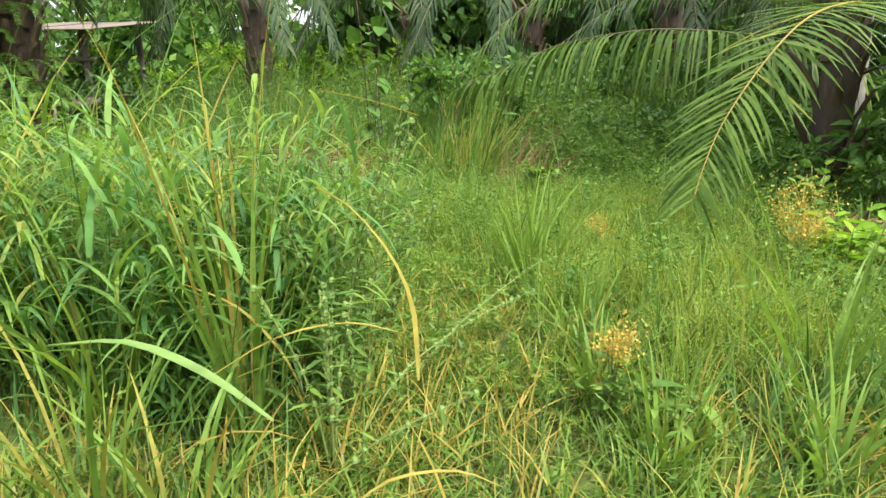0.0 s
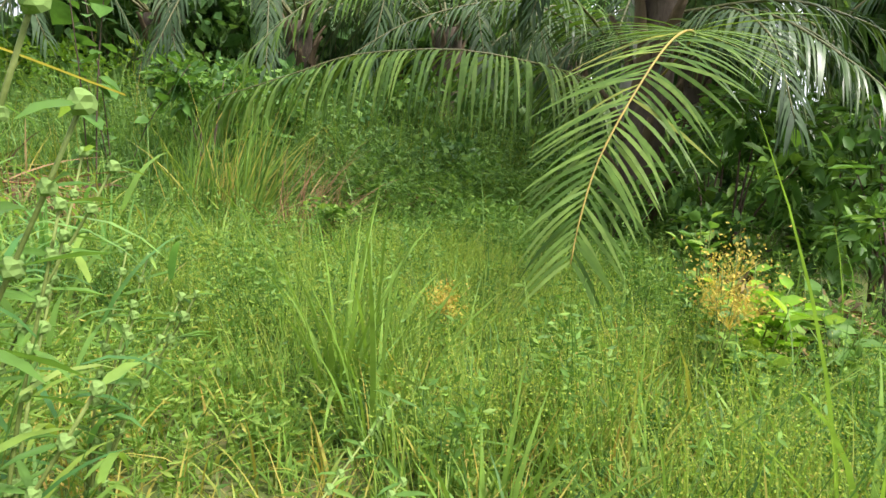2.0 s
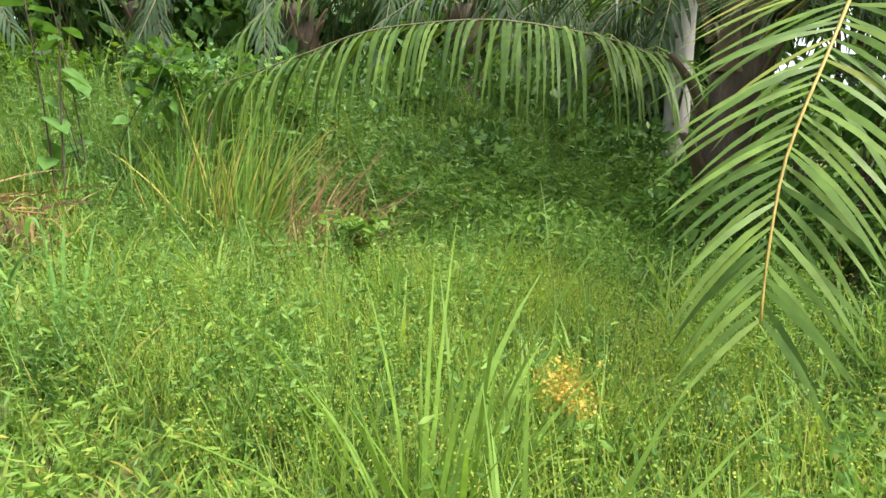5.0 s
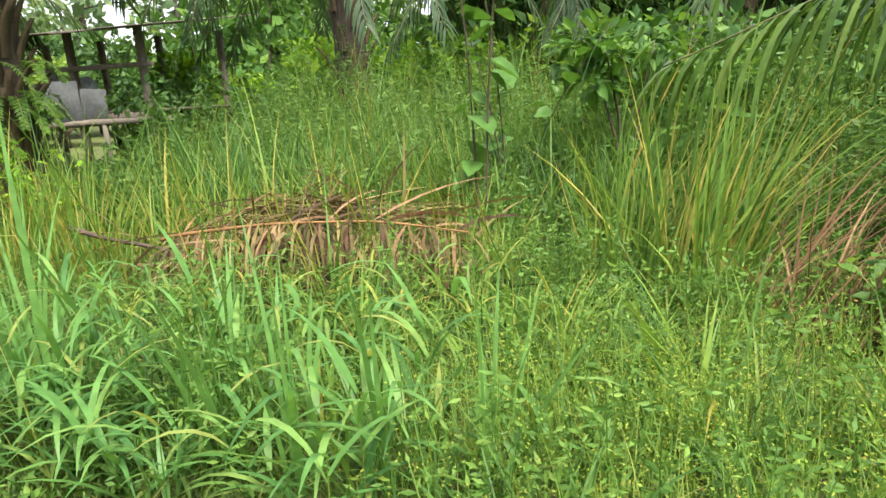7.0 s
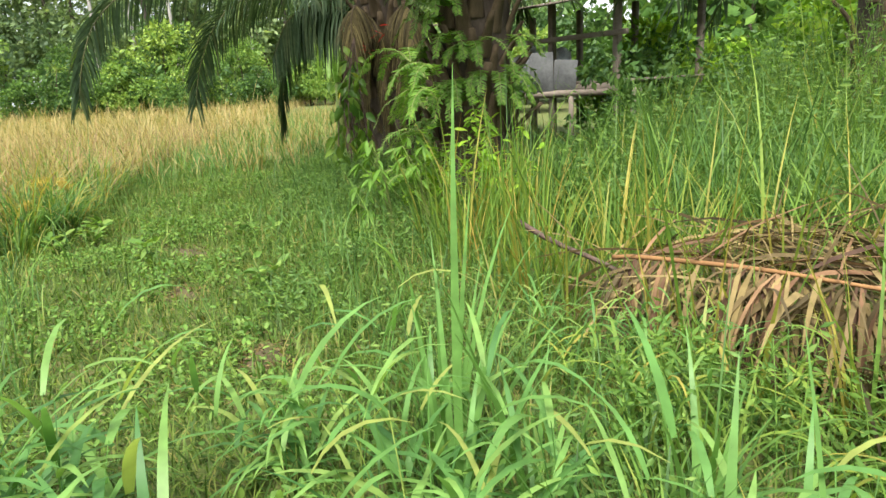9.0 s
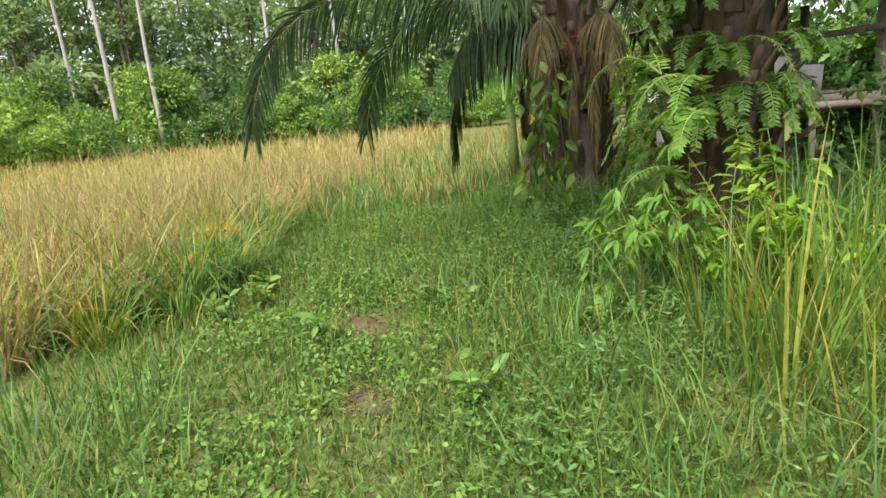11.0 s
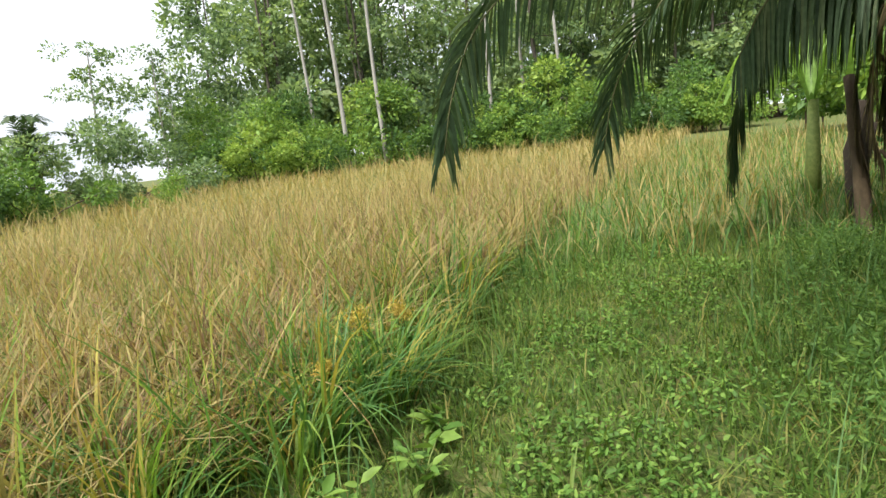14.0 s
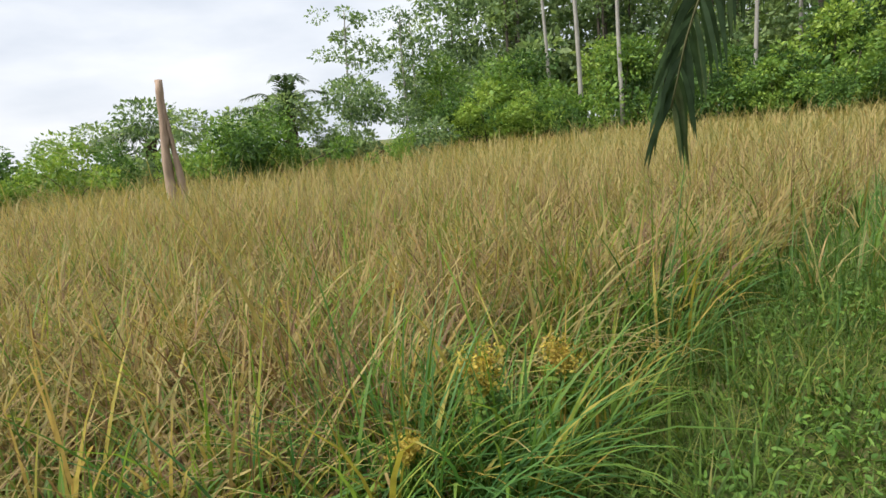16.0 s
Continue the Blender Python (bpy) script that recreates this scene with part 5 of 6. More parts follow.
burr_weed(-0.3, 2.35, 1, 1, None, [(0, 0, -0.02), (0.2, 0.22, 0.27), (0.5, 0.6, 0.37), (0.84, 0.95, 0.41)])
burr_weed(-0.2, 2.6, 1, 1, None, [(0, 0, -0.02), (0.25, 0.35, 0.25), (0.52, 0.7, 0.38), (0.82, 1.05, 0.48)])
burr_weed(-0.35, 2.1, 0.6, 1, 0.3)

# long arching straw blades
def arched_blade(pts, width, material, label):
    line = smooth_path(pts, 10)
    t = unit(np.gradient(line, axis=0))
    side = unit(np.cross(t, Z[None])) * (width * 0.5 * np.sin(np.linspace(0.35, 3.05, 10)))[:, None]
    v = np.concatenate([line - side, line - Z * width * 0.18, line + side])
    k = np.arange(9)
    tagged(piece("arching_blade", (v, np.concatenate([np.stack([k, k + 1, k + 11, k + 10], 1), np.stack([k + 10, k + 11, k + 21, k + 20], 1)])), material, smooth=True), label, "grass blade", "arching blades")


arched_blade([(0.0, 2.35, 0.35), (-0.02, 2.4, 0.62), (-0.1, 2.42, 0.82), (-0.24, 2.42, 1.0), (-0.36, 2.4, 1.08)], 0.03, "straw", "withered orange-yellow grass blade arching over")
arched_blade([(-0.32, 1.62, 0.6), (-0.5, 1.65, 0.72), (-0.72, 1.7, 0.78), (-0.95, 1.72, 0.76)], 0.035, "burr", "long pale green grass blade arching over")
arched_blade([(-0.02, 2.9, 1.31), (-0.2, 2.85, 1.37), (-0.42, 2.8, 1.42)], 0.014, "straw", "dry tan grass stalk lying over the weeds")

arched_blade([(-0.75, 2.2, 0.42), (-0.5, 2.25, 0.56), (-0.25, 2.3, 0.6), (-0.05, 2.3, 0.56)], 0.02, "straw", "withered pale grass blade lying over the weeds")
arched_blade([(-0.85, 2.3, 0.75), (-0.65, 2.3, 0.66), (-0.5, 2.28, 0.5), (-0.42, 2.25, 0.36)], 0.018, "straw", "withered pale grass blade lying over the weeds")
arched_blade([(-0.2, 1.75, 0.2), (-0.05, 1.8, 0.3), (0.15, 1.85, 0.3), (0.3, 1.88, 0.22)], 0.016, "straw", "withered pale grass blade lying over the weeds")


def bloom_plant(x, y, z, r, height):
    """A leggy weed topped by a head of ochre seed clusters."""
    ob = thing("ochre_seed_weed", "weed with branching ochre-yellow seed heads", "weed", "ochre weeds", "", (x, y, float(ground(x, y))))
    for s in range(5):
        a, rr = rng.uniform(0, 6.28), r * rng.uniform(0.1, 0.8)
        top = np.array([rr * math.cos(a), rr * math.sin(a), height * rng.uniform(0.8, 1.05)])
        st = piece("stem", tube(smooth_path([(0, 0, -0.02), tuple(top * [0.3, 0.3, 0.6]), tuple(top)], 7), np.linspace(0.005, 0.002, 7), 5), "stem", ob)
        n = 90
        p = top + rng.normal(0, 1, (n, 3)) * [r * 0.42, r * 0.42, r * 0.34]
        hd = rng.normal(0, 1, (n, 3)) + [0, 0, 0.6]
        tagged(piece("seed_head", flakes(p, hd, rng.uniform(0.011, 0.024, n), rng.uniform(0.008, 0.016, n)), "bloom", st), kind="stuff")
        q = top + rng.normal(0, 1, (20, 3)) * [r * 0.3, r * 0.3, r * 0.2]
        tagged(piece("branching", drape(np.tile(top - [0, 0, r * 0.6], (20, 1)), q - top + [0, 0, r * 0.6], np.full(20, r * 0.8), np.full(20, 0.003), np.zeros(20), rng.normal(0, 1, (20, 3)), 2, "strip"), "bloom", st), kind="stuff")
        b = rng.uniform(0, 6.28, 8)
        piece("foliage", leaves(top * rng.uniform(0.3, 0.85, (8, 1)), np.column_stack([np.cos(b), np.sin(b), 0 * b + 0.3]), np.full(8, 0.08), np.full(8, 0.035)), "weed", st)


bloom_plant(0.78, 2.55, 0.4, 0.09, 0.46)
bloom_plant(2.2, 3.95, 0.8, 0.2, 0.8)
bloom_plant(2.35, 4.1, 0.6, 0.14, 0.6)
bloom_plant(1.22, 4.8, 0.6, 0.1, 0.5)
bloom_plant(-9.25, 5.95, 0.6, 0.07, 0.62)
bloom_plant(-9.6, 6.2, 0.6, 0.07, 0.58)
bloom_plant(-8.9, 5.75, 0.6, 0.05, 0.5)
for x, y in ((2.75, 4.25), (2.95, 4.45), (2.6, 4.05)):
    broadleaf("bright_shrub", x, y, 0.62, 6, 14, 0.11, "bright", "bright yellow-green leafy shrub in the clearing", "bright shrubs", 0.55, 0.25, "stem", False, "shrub")
for x, y, h in ((2.45, 3.95, 0.45), (2.9, 3.9, 0.5), (3.2, 4.3, 0.6), (2.7, 4.6, 0.95)):
    broadleaf("leafy_weed", x, y, h, 5, 12, 0.12, "weed", "green broad-leaved weed in the clearing", "leafy weeds", 0.5, 0.2, "stem", False, "weed")
broadleaf("leafy_weed", 1.15, 7.75, 0.6, 8, 12, 0.13, "weed", "green broad-leaved weed in the clearing", "leafy weeds", 0.45, 0.3, "stem", False, "weed")
broadleaf("leafy_weed", 1.0, 2.45, 0.26, 4, 10, 0.11, "weed", "green broad-leaved weed in the clearing", "leafy weeds", 0.3, 0.15, "stem", False, "weed")
for x, y in ((-5.5, 7.06), (-6.9, 6.5), (-8.2, 6.25), (-7.9, 5.9), (-8.6, 6.4), (-7.2, 7.5), (-6.9, 7.6), (-5.9, 8.05)):
    broadleaf("leafy_weed", x, y, 0.24, 4, 9, 0.1, "weed", "green broad-leaved weed beside the trail", "leafy weeds", 0.42, 0.14, "stem", False, "weed")

# sapling with big round leaves
sap = broadleaf("big_leaved_sapling", -1.15, 9.35, 2.7, 2, 9, 0.2, "shrub", "slender dark sapling with large round green leaves", "", 0.95, 0.3, "twig", True, "sapling", -0.7)
sap2 = broadleaf("big_leaved_sapling", -1.1, 10.6, 2.7, 3, 8, 0.2, "shrub", "slender dark sapling with large round green leaves", "", 0.85, 0.9, "twig", True, "sapling", 0.1)


# ---- the weed bank behind the clearing ----
def leafy_stems(spots, height, per, lo, hi, slim=0.24):
    """Upright herb stems with narrow leaves all the way up, as one sheet."""
    m = len(spots)
    h = height * rng.uniform(0.6, 1.1, m)
    az = rng.uniform(0, 2 * np.pi, m)
    st = ribbons(spots, az, h, np.full(m, 0.006), np.abs(rng.normal(0, 0.16, m)), np.full(m, 0.3), 4, "strip")
    c = st[0].reshape(m, 5, 2, 3).mean(2)
    u = rng.uniform(0.6, 4, (m, per))
    k = np.minimum(u.astype(int), 3)
    i = np.arange(m)[:, None]
    p = (c[i, k] + (c[i, k + 1] - c[i, k]) * (u - k)[..., None]).reshape(-1, 3)
    hd = np.column_stack([rng.normal(0, 1, (m * per, 2)), rng.uniform(-0.3, 0.9, m * per)])
    ln = rng.uniform(lo, hi, m * per)
    lv = flakes(p, hd, ln, ln * slim)
    return merge([(st[0], np.concatenate([st[1][:, [0, 1, 2]], st[1][:, [0, 2, 3]]])), lv])


def bank_height(p):
    """The weeds stand higher towards the back."""
    return np.clip(0.5 + 0.36 * (p[:, 1] - 9.4), 0.45, 1.95) * (0.75 + 0.5 * wave(p[:, 0], p[:, 1], 1.3, 2))


B1 = scatter(7600, -5.6, 6.5, 9.3, 14.5, lambda x, y: 0.35 + 0.65 * (wave(x, y, 1.7, 1) > 0.42))
stuff("bank_weeds", leafy_stems(B1, bank_height(B1), 13, 0.05, 0.13), "damp", "tall soft green weeds behind the dead fronds", "weeds")
B2 = scatter(6000, -5.4, 6.0, 9.2, 14.0, lambda x, y: 0.25 + 0.75 * wave(x, y, 1.1, 4))
hb = bank_height(B2) * rng.uniform(0.8, 1.35, len(B2))
stuff("bank_grass", ribbons(B2, rng.uniform(0, 2 * np.pi, len(B2)), hb, rng.uniform(0.008, 0.016, len(B2)), np.abs(rng.normal(0, 0.15, len(B2))), np.abs(rng.normal(0.7, 0.35, len(B2))), 5, "blade", 0.5), "tall", "tall green grass standing among the bank's weeds", "grass")

B3 = scatter(2200, 1.6, 5.0, 6.6, 9.8, lambda x, y: 0.25 + 0.75 * (wave(x, y, 2.1, 1) > 0.45))
stuff("grove_herbs", leafy_stems(B3, np.clip(0.25 + 0.2 * (B3[:, 1] - 6.6), 0.25, 0.9) * (0.7 + 0.6 * wave(B3[:, 0], B3[:, 1], 2.1, 1)), 15, 0.05, 0.13, 0.3), "weed", "leafy green herbs at the edge of the grove", "weeds")

# ---- lush clumps and herbs of the clearing ----
C1 = scatter(900, -2.4, 4.2, 2.4, 9.2, lambda x, y: (near_trail(x, y) > 0.6) * (0.3 + 0.7 * wave(x, y, 2.2, 3)))
stuff("clearing_clumps", clumps(C1, 16, 0.5, 0.013, 0.26, 1.2, 0.06), "meadow", "lush green grass clumps of the clearing", "grass")
C2 = scatter(760, -2.6, 4.4, 3.0, 9.4, lambda x, y: (near_trail(x, y) > 0.5) * np.clip(2.4 * wave(x, y, 2.6, 0) - 0.7, 0.05, 1))
C2 = np.repeat(C2, 9, 0) + np.column_stack([rng.normal(0, 0.08, (len(C2) * 9, 2)), np.zeros(len(C2) * 9)])
stuff("clearing_herbs", leafy_stems(C2, 0.5 * (0.6 + 0.8 * wave(C2[:, 0], C2[:, 1], 2.6, 0)), 16, 0.025, 0.06, 0.32), "weed", "soft leafy green herbs filling the clearing", "weeds")
C4 = scatter(300, -2.2, 3.6, 3.4, 8.6, lambda x, y: (near_trail(x, y) > 0.7) * np.clip(2 * wave(x, y, 1.6, 5) - 0.5, 0.05, 1))
stuff("clearing_tall_clumps", clumps(C4, 13, 0.62, 0.015, 0.18, 0.9, 0.05), "lush", "taller yellow-green grass clumps of the clearing", "grass")
C3 = scatter(420, -1.6, 3.0, 0.9, 4.0, lambda x, y: (near_trail(x, y) > 0.5) * 1.0)
stuff("trail_clumps", clumps(C3, 12, 0.34, 0.011, 0.45, 1.3, 0.06), "lush", "yellow-green grass clumps beside the trail", "grass")

# low lush grass that fills the trail itself
C5 = scatter(700, -1.3, 1.6, 1.2, 6.0, lambda x, y: (near_trail(x, y) < 1.1) * 1.0)
stuff("trail_grass", clumps(C5, 14, 0.24, 0.011, 0.4, 1.1, 0.07), "lush", "low lush yellow-green grass growing over the trail", "grass")
C6 = scatter(170, -1.2, 0.9, 2.6, 6.2, lambda x, y: (near_trail(x, y) < 1.3) * 1.0)
C6 = np.repeat(C6, 6, 0) + np.column_stack([rng.normal(0, 0.07, (len(C6) * 6, 2)), np.zeros(len(C6) * 6)])
stuff("trail_herbs", leafy_stems(C6, np.full(len(C6), 0.26), 12, 0.03, 0.07, 0.24), "lush", "low leafy green herbs growing over the trail", "weeds")

for k in range(22):
    leafy_grass(rng.uniform(-1.1, -0.42), rng.uniform(2.75, 4.1), 10, rng.uniform(0.85, 1.25), 0.28, 0.019, "lush" if k % 2 else "broad", "lush green grass clump with arching leaf blades", "tall grass by the trail", 0.12)

# soft weeds in the shade before the skirted palm
B4 = scatter(3400, -11.6, -6.9, 8.0, 10.8, lambda x, y: (1 - in_field(x, y)) * np.clip(near_trail(x, y) - 0.9, 0, 1) * (0.3 + 0.7 * (wave(x, y, 1.9, 4) > 0.42)))
stuff("shade_weeds", leafy_stems(B4, 0.4 * (0.6 + 0.7 * wave(B4[:, 0], B4[:, 1], 1.9, 4)), 12, 0.03, 0.08, 0.26), "damp", "soft dark green weeds in the shade of the palms", "weeds")

C7 = scatter(260, -1.6, 2.2, 1.4, 4.4)
stuff("dry_undergrass", clumps(C7, 9, 0.42, 0.008, 0.7, 0.8, 0.1), "straw", "dry straw-coloured grass lying among the green", "grass")

# blue-green tussocks at the corner of the field
for k in range(12):
    u = k / 11
    tuft("field_tussock", -8.5 - 0.95 * u + rng.normal(0, 0.12), 5.45 + 0.72 * u + rng.normal(0, 0.12), 40, rng.uniform(0.65, 0.85), 0.014, 0.24, 1.4, "ricegreen" if k % 3 else "tall", "tall blue-green grass tussock at the corner of the dry field", "edge tussocks", 0.16, 6, 0.25, None, 0.1)

# broad upright blades right beside the trail
for x, y, n, ln in ((-1.25, 6.4, 7, 0.75), (-0.95, 6.45, 6, 0.7), (-1.55, 6.5, 7, 0.8), (-2.5, 6.6, 9, 0.95), (-2.7, 6.7, 8, 0.9), (-2.3, 6.75, 7, 0.85), (-1.9, 6.65, 6, 0.75), (-2.95, 6.85, 7, 0.8), (-0.6, 6.5, 6, 0.7), (-3.1, 5.15, 8, 0.75), (-2.7, 5.0, 7, 0.75), (-1.95, 7.1, 6, 0.8)):
    tuft("broad_grass_clump", x, y, n, ln, 0.026, 0.1, 0.45, "broad", "tall broad-bladed blue-green grass clump", "broad grass beside the trail", 0.1, 6, 0.25, single=True)
# grass before the dead fronds
for k in range(26):
    leafy_grass(rng.uniform(-3.7, -0.5), rng.uniform(7.4, 8.15), 6, rng.uniform(0.25, 0.5), 0.26, 0.016, "tall" if k % 3 else "broad", "green grass clump before the dead fronds", "grass before the dead fronds", 0.14, 5)


# ---- shrubs with hanging leaf clusters beside the fern palm ----
def cluster_shrub(x, y, height, arms, size):
    """A leggy shrub whose arms end in fans of long hanging leaves."""
    ob = thing("drooping_shrub", "leggy shrub with fans of long hanging bright green leaves", "shrub", "drooping shrubs", "", (x, y, float(ground(x, y))))
    for s in range(arms):
        a = rng.uniform(3.5, 5.6)
        h, r = height * rng.uniform(0.4, 1.0), rng.uniform(0.1, 0.3)
        pts = smooth_path([(0, 0, -0.02), (0.3 * r * math.cos(a), 0.3 * r * math.sin(a), 0.65 * h), (r * math.cos(a), r * math.sin(a), h)], 8)
        st = piece("stem", tube(pts, np.linspace(0.006, 0.003, 8), 5), "stem", ob, smooth=True)
        for i in range(8):
            b = a + (i - 3.5) * 0.55 + rng.normal(0, 0.12)
            at = pts[-1 if i < 6 else 5][None]
            L = np.array([size * rng.uniform(0.75, 1.15)])
            piece("leaf", leaves(at, np.array([[math.cos(b), math.sin(b), rng.uniform(-1.8, -0.3)]]), L, L * 0.25, 0.3), "fern", st)


for x, y, h, n in ((-6.0, 8.4, 0.7, 5), (-5.7, 8.35, 1.1, 7), (-5.95, 8.85, 1.35, 6), (-5.5, 8.6, 1.0, 5)):
    cluster_shrub(x, y, h, n, 0.135)
for x, y, z, a in ((-6.35, 9.2, 1.2, 3.6), (-6.0, 9.0, 0.9, 3.9), (-6.25, 9.0, 1.65, 3.4), (-5.9, 8.75, 0.55, 4.0), (-6.6, 9.4, 1.5, 3.2), (-6.0, 9.15, 1.5, 4.4), (-5.7, 8.9, 1.3, 4.2)):
    fern(x, y, z, a, 0.55, "light green fern hanging from the palm's foot")

# ---- undergrowth of the grove ----
def bush_mesh(radius, height, n, size, far=False, lump=55):
    """Leaves of a bush, gathered in clumps with gaps between them."""
    k = max(6, int(n / lump))
    c = np.column_stack([rng.normal(0, 0.45, (k, 2)) * radius, (0.15 + 0.8 * rng.random(k)) * height])
    c[:, :2] *= (1.15 - 0.7 * (c[:, 2:3] / height) ** 2)
    i = rng.integers(0, k, n)
    dv = unit(rng.normal(0, 1, (n, 3)))
    cr = radius * (0.36 if lump < 100 else 0.5) * rng.uniform(0.55, 1.25, k)
    p = c[i] + dv * (cr[i] * rng.uniform(0.55, 1.0, n))[:, None] * [1, 1, 0.75]
    p[:, 2] = np.maximum(p[:, 2], 0.03)
    hd = dv + rng.normal(0, 0.5, (n, 3)) - [0, 0, 0.2]
    ln = size * np.exp(rng.normal(0, 0.3, n))
    return (flakes(p, hd, ln, ln * 0.55) if far else leaves(p, hd, ln, ln * 0.45)), c


def bush_kind(name, radius, height, n, size, material, label, group, far=False, category="bush", lump=55):
    ob = thing(name, label, category, group)
    lv, c = bush_mesh(radius, height, n, size, far, lump)
    piece("foliage", lv, material, ob)
    for q in c[:2 if far else 5]:
        piece("branch", tube(smooth_path([(0, 0, -0.05), tuple(q * [0.4, 0.4, 0.6]), tuple(q)], 5), np.linspace(0.025, 0.006, 5) * max(0.6, height / 2), 4), "twig", ob)
    return ob


def plant_out(kind, spots, lo=0.8, hi=1.25):
    """Copies of one plant over the given spots; the first one moves to the first spot."""
    for i, (x, y) in enumerate(spots):
        m = pose(x, y, float(ground(x, y)), 0, 0, rng.uniform(0, 360))
        ob = kind if i == 0 else copy_thing(kind, m)
        ob.matrix_basis = m @ Matrix.Diagonal((*[float(rng.uniform(lo, hi))] * 3, 1))


def spread_spots(n, x0, x1, y0, y1, keep=None):
    q = scatter(n, x0, x1, y0, y1, keep)
    return [(float(a), float(b)) for a, b, _ in q]


plant_out(bush_kind("undergrowth_bush", 0.75, 1.1, 900, 0.10, "under", "dark green undergrowth bush in the shade of palms", "undergrowth", True), spread_spots(32, 0.5, 9, 10.2, 15))
plant_out(bush_kind("undergrowth_bush", 1.0, 2.0, 900, 0.15, "under", "tall dark green undergrowth bush in the shade of palms", "undergrowth", True), spread_spots(34, 0, 12, 12.5, 20))
plant_out(bush_kind("undergrowth_bush", 0.6, 0.8, 520, 0.09, "shrub", "green undergrowth bush in the shade of palms", "undergrowth"), [(3.4, 9.9), (4.6, 4.8), (4.4, 7.6), (5.3, 6.0), (0.2, 11.6), (6.4, 5.2), (6.0, 4.2), (3.7, 7.0), (4.3, 6.2), (5.2, 9.2)])
plant_out(bush_kind("undergrowth_bush", 0.8, 1.6, 620, 0.13, "shrub", "green undergrowth bush in the shade of palms", "undergrowth"), [(0.2, 12.0), (1.1, 12.3), (4.9, 6.6), (5.6, 5.6), (5.8, 7.9), (7.0, 9.0), (7.5, 5.5), (0.0, 10.7), (-1.8, 13.8), (6.9, 7.0), (8.4, 4.2), (8.5, 7.5), (9.2, 6.2), (9.5, 8.8), (8.2, 8.9), (10.0, 5.0), (10.4, 7.4)])
# Sunlit bushes: the brighter leaf colour stands in for sun on them.
plant_out(bush_kind("bright_bush", 1.3, 2.2, 1300, 0.16, "bright", "green bush in the open beyond the grove, sunlight put into its leaf colour", "bright bushes", True), [(-6.5, 18.5), (-3.2, 19.5), (-4.9, 21), (-1.2, 18.2), (-8.6, 19.5), (-10, 18)])
plant_out(bush_kind("undergrowth_bush", 0.9, 1.9, 1000, 0.13, "under", "dark green bush beside the hut", "undergrowth", True), [(-8.4, 16.4), (-7.2, 16.9), (-9.8, 17.5), (-6.0, 16.6), (-11.2, 18.2), (-7.6, 13.8), (-14.8, 14.4), (-15.6, 15.2)])
plant_out(bush_kind("litter_brush", 0.5, 0.5, 420, 0.12, "deadj", "heap of dead brown brush in the undergrowth", "brush", False, "brush"), [(2.1, 9.1), (2.5, 9.0), (1.9, 9.5), (3.1, 4.6), (3.4, 4.9)], 0.7, 1.0)
plant_out(bush_kind("grove_thicket", 1.9, 5.0, 900, 0.33, "under", "tall dark thicket closing the palm grove", "thickets", True, "thicket"), spread_spots(34, 0, 16, 18, 25) + spread_spots(16, 10, 16, -2, 18) + [(9.6, 10.4), (11.2, 9.0), (11.8, 11.0), (12.2, 6.8), (10.2, 12.8), (12.6, 4.6), (8.8, 13.4)] + spread_spots(16, -4, 7, 18.5, 23))
plant_out(bush_kind("grove_bush", 1.6, 2.6, 1300, 0.17, "shrub", "green leafy bush beyond the grove", "grove bushes", True), spread_spots(24, -11, 1, 17.5, 25))

# ---- forest and bush line round the field ----
def tree_kind(height, crown_r, crown_h, n, size, bark, material, label, group, lean=0.0, clumps=14, trunk=0.16, name="forest_tree"):
    ob = thing(name, label, "tree", group)
    pts = smooth_path([(0, 0, -0.2), (lean * 0.3, 0.1, height * 0.4), (lean * 0.7, -0.05, height * 0.75), (lean, 0, height)], 12)
    piece("trunk", tube(pts, np.linspace(trunk, trunk * 0.3, 12), 8, 0.04), bark, ob, smooth=True)
    c = np.column_stack([rng.normal(0, 0.5, (clumps, 2)) * crown_r + [lean * 0.8, 0], height - crown_h * rng.random(clumps) ** 0.8])
    i = rng.integers(0, clumps, n)
    dv = unit(rng.normal(0, 1, (n, 3)))
    p = c[i] + dv * (crown_r * 0.42 * rng.uniform(0.5, 1.0, n) * rng.uniform(0.6, 1.2, clumps)[i])[:, None] * [1, 1, 0.6]
    ln = size * np.exp(rng.normal(0, 0.3, n))
    piece("crown", flakes(p, dv + rng.normal(0, 0.5, (n, 3)), ln, ln * 0.6), material, ob)
    for q in c[:5]:
        s = pts[int(np.clip(np.searchsorted(pts[:, 2], q[2] - 1.0), 1, 11))]
        piece("branch", tube(smooth_path([tuple(s), tuple((s + q) / 2 + [0, 0, 0.15]), tuple(q)], 5), np.linspace(trunk * 0.35, 0.02, 5), 5), bark, ob)
    return ob


def polar(a, d):
    """A spot at bearing a (degrees to the left of +y) and distance d from the bend of the trail."""
    return (-6.5 - d * math.sin(radians(a)), 6.5 + d * math.cos(radians(a)))


def band(n, a0, a1, d0, d1):
    return [polar(rng.uniform(a0, a1), rng.uniform(d0(0) if callable(d0) else d0, d1)) for _ in range(n)]


plant_out(bush_kind("edge_bush", 2.0, 2.8, 2100, 0.17, "edge", "green bush at the edge of the field", "edge bushes", True, lump=250), band(40, 60, 108, 42, 47), 0.35, 1.45)
plant_out(bush_kind("edge_bush", 2.2, 4.4, 2200, 0.18, "edge", "tall green bush at the edge of the forest", "edge bushes", True, lump=250), band(34, 58, 112, 46, 52), 0.6, 1.5)
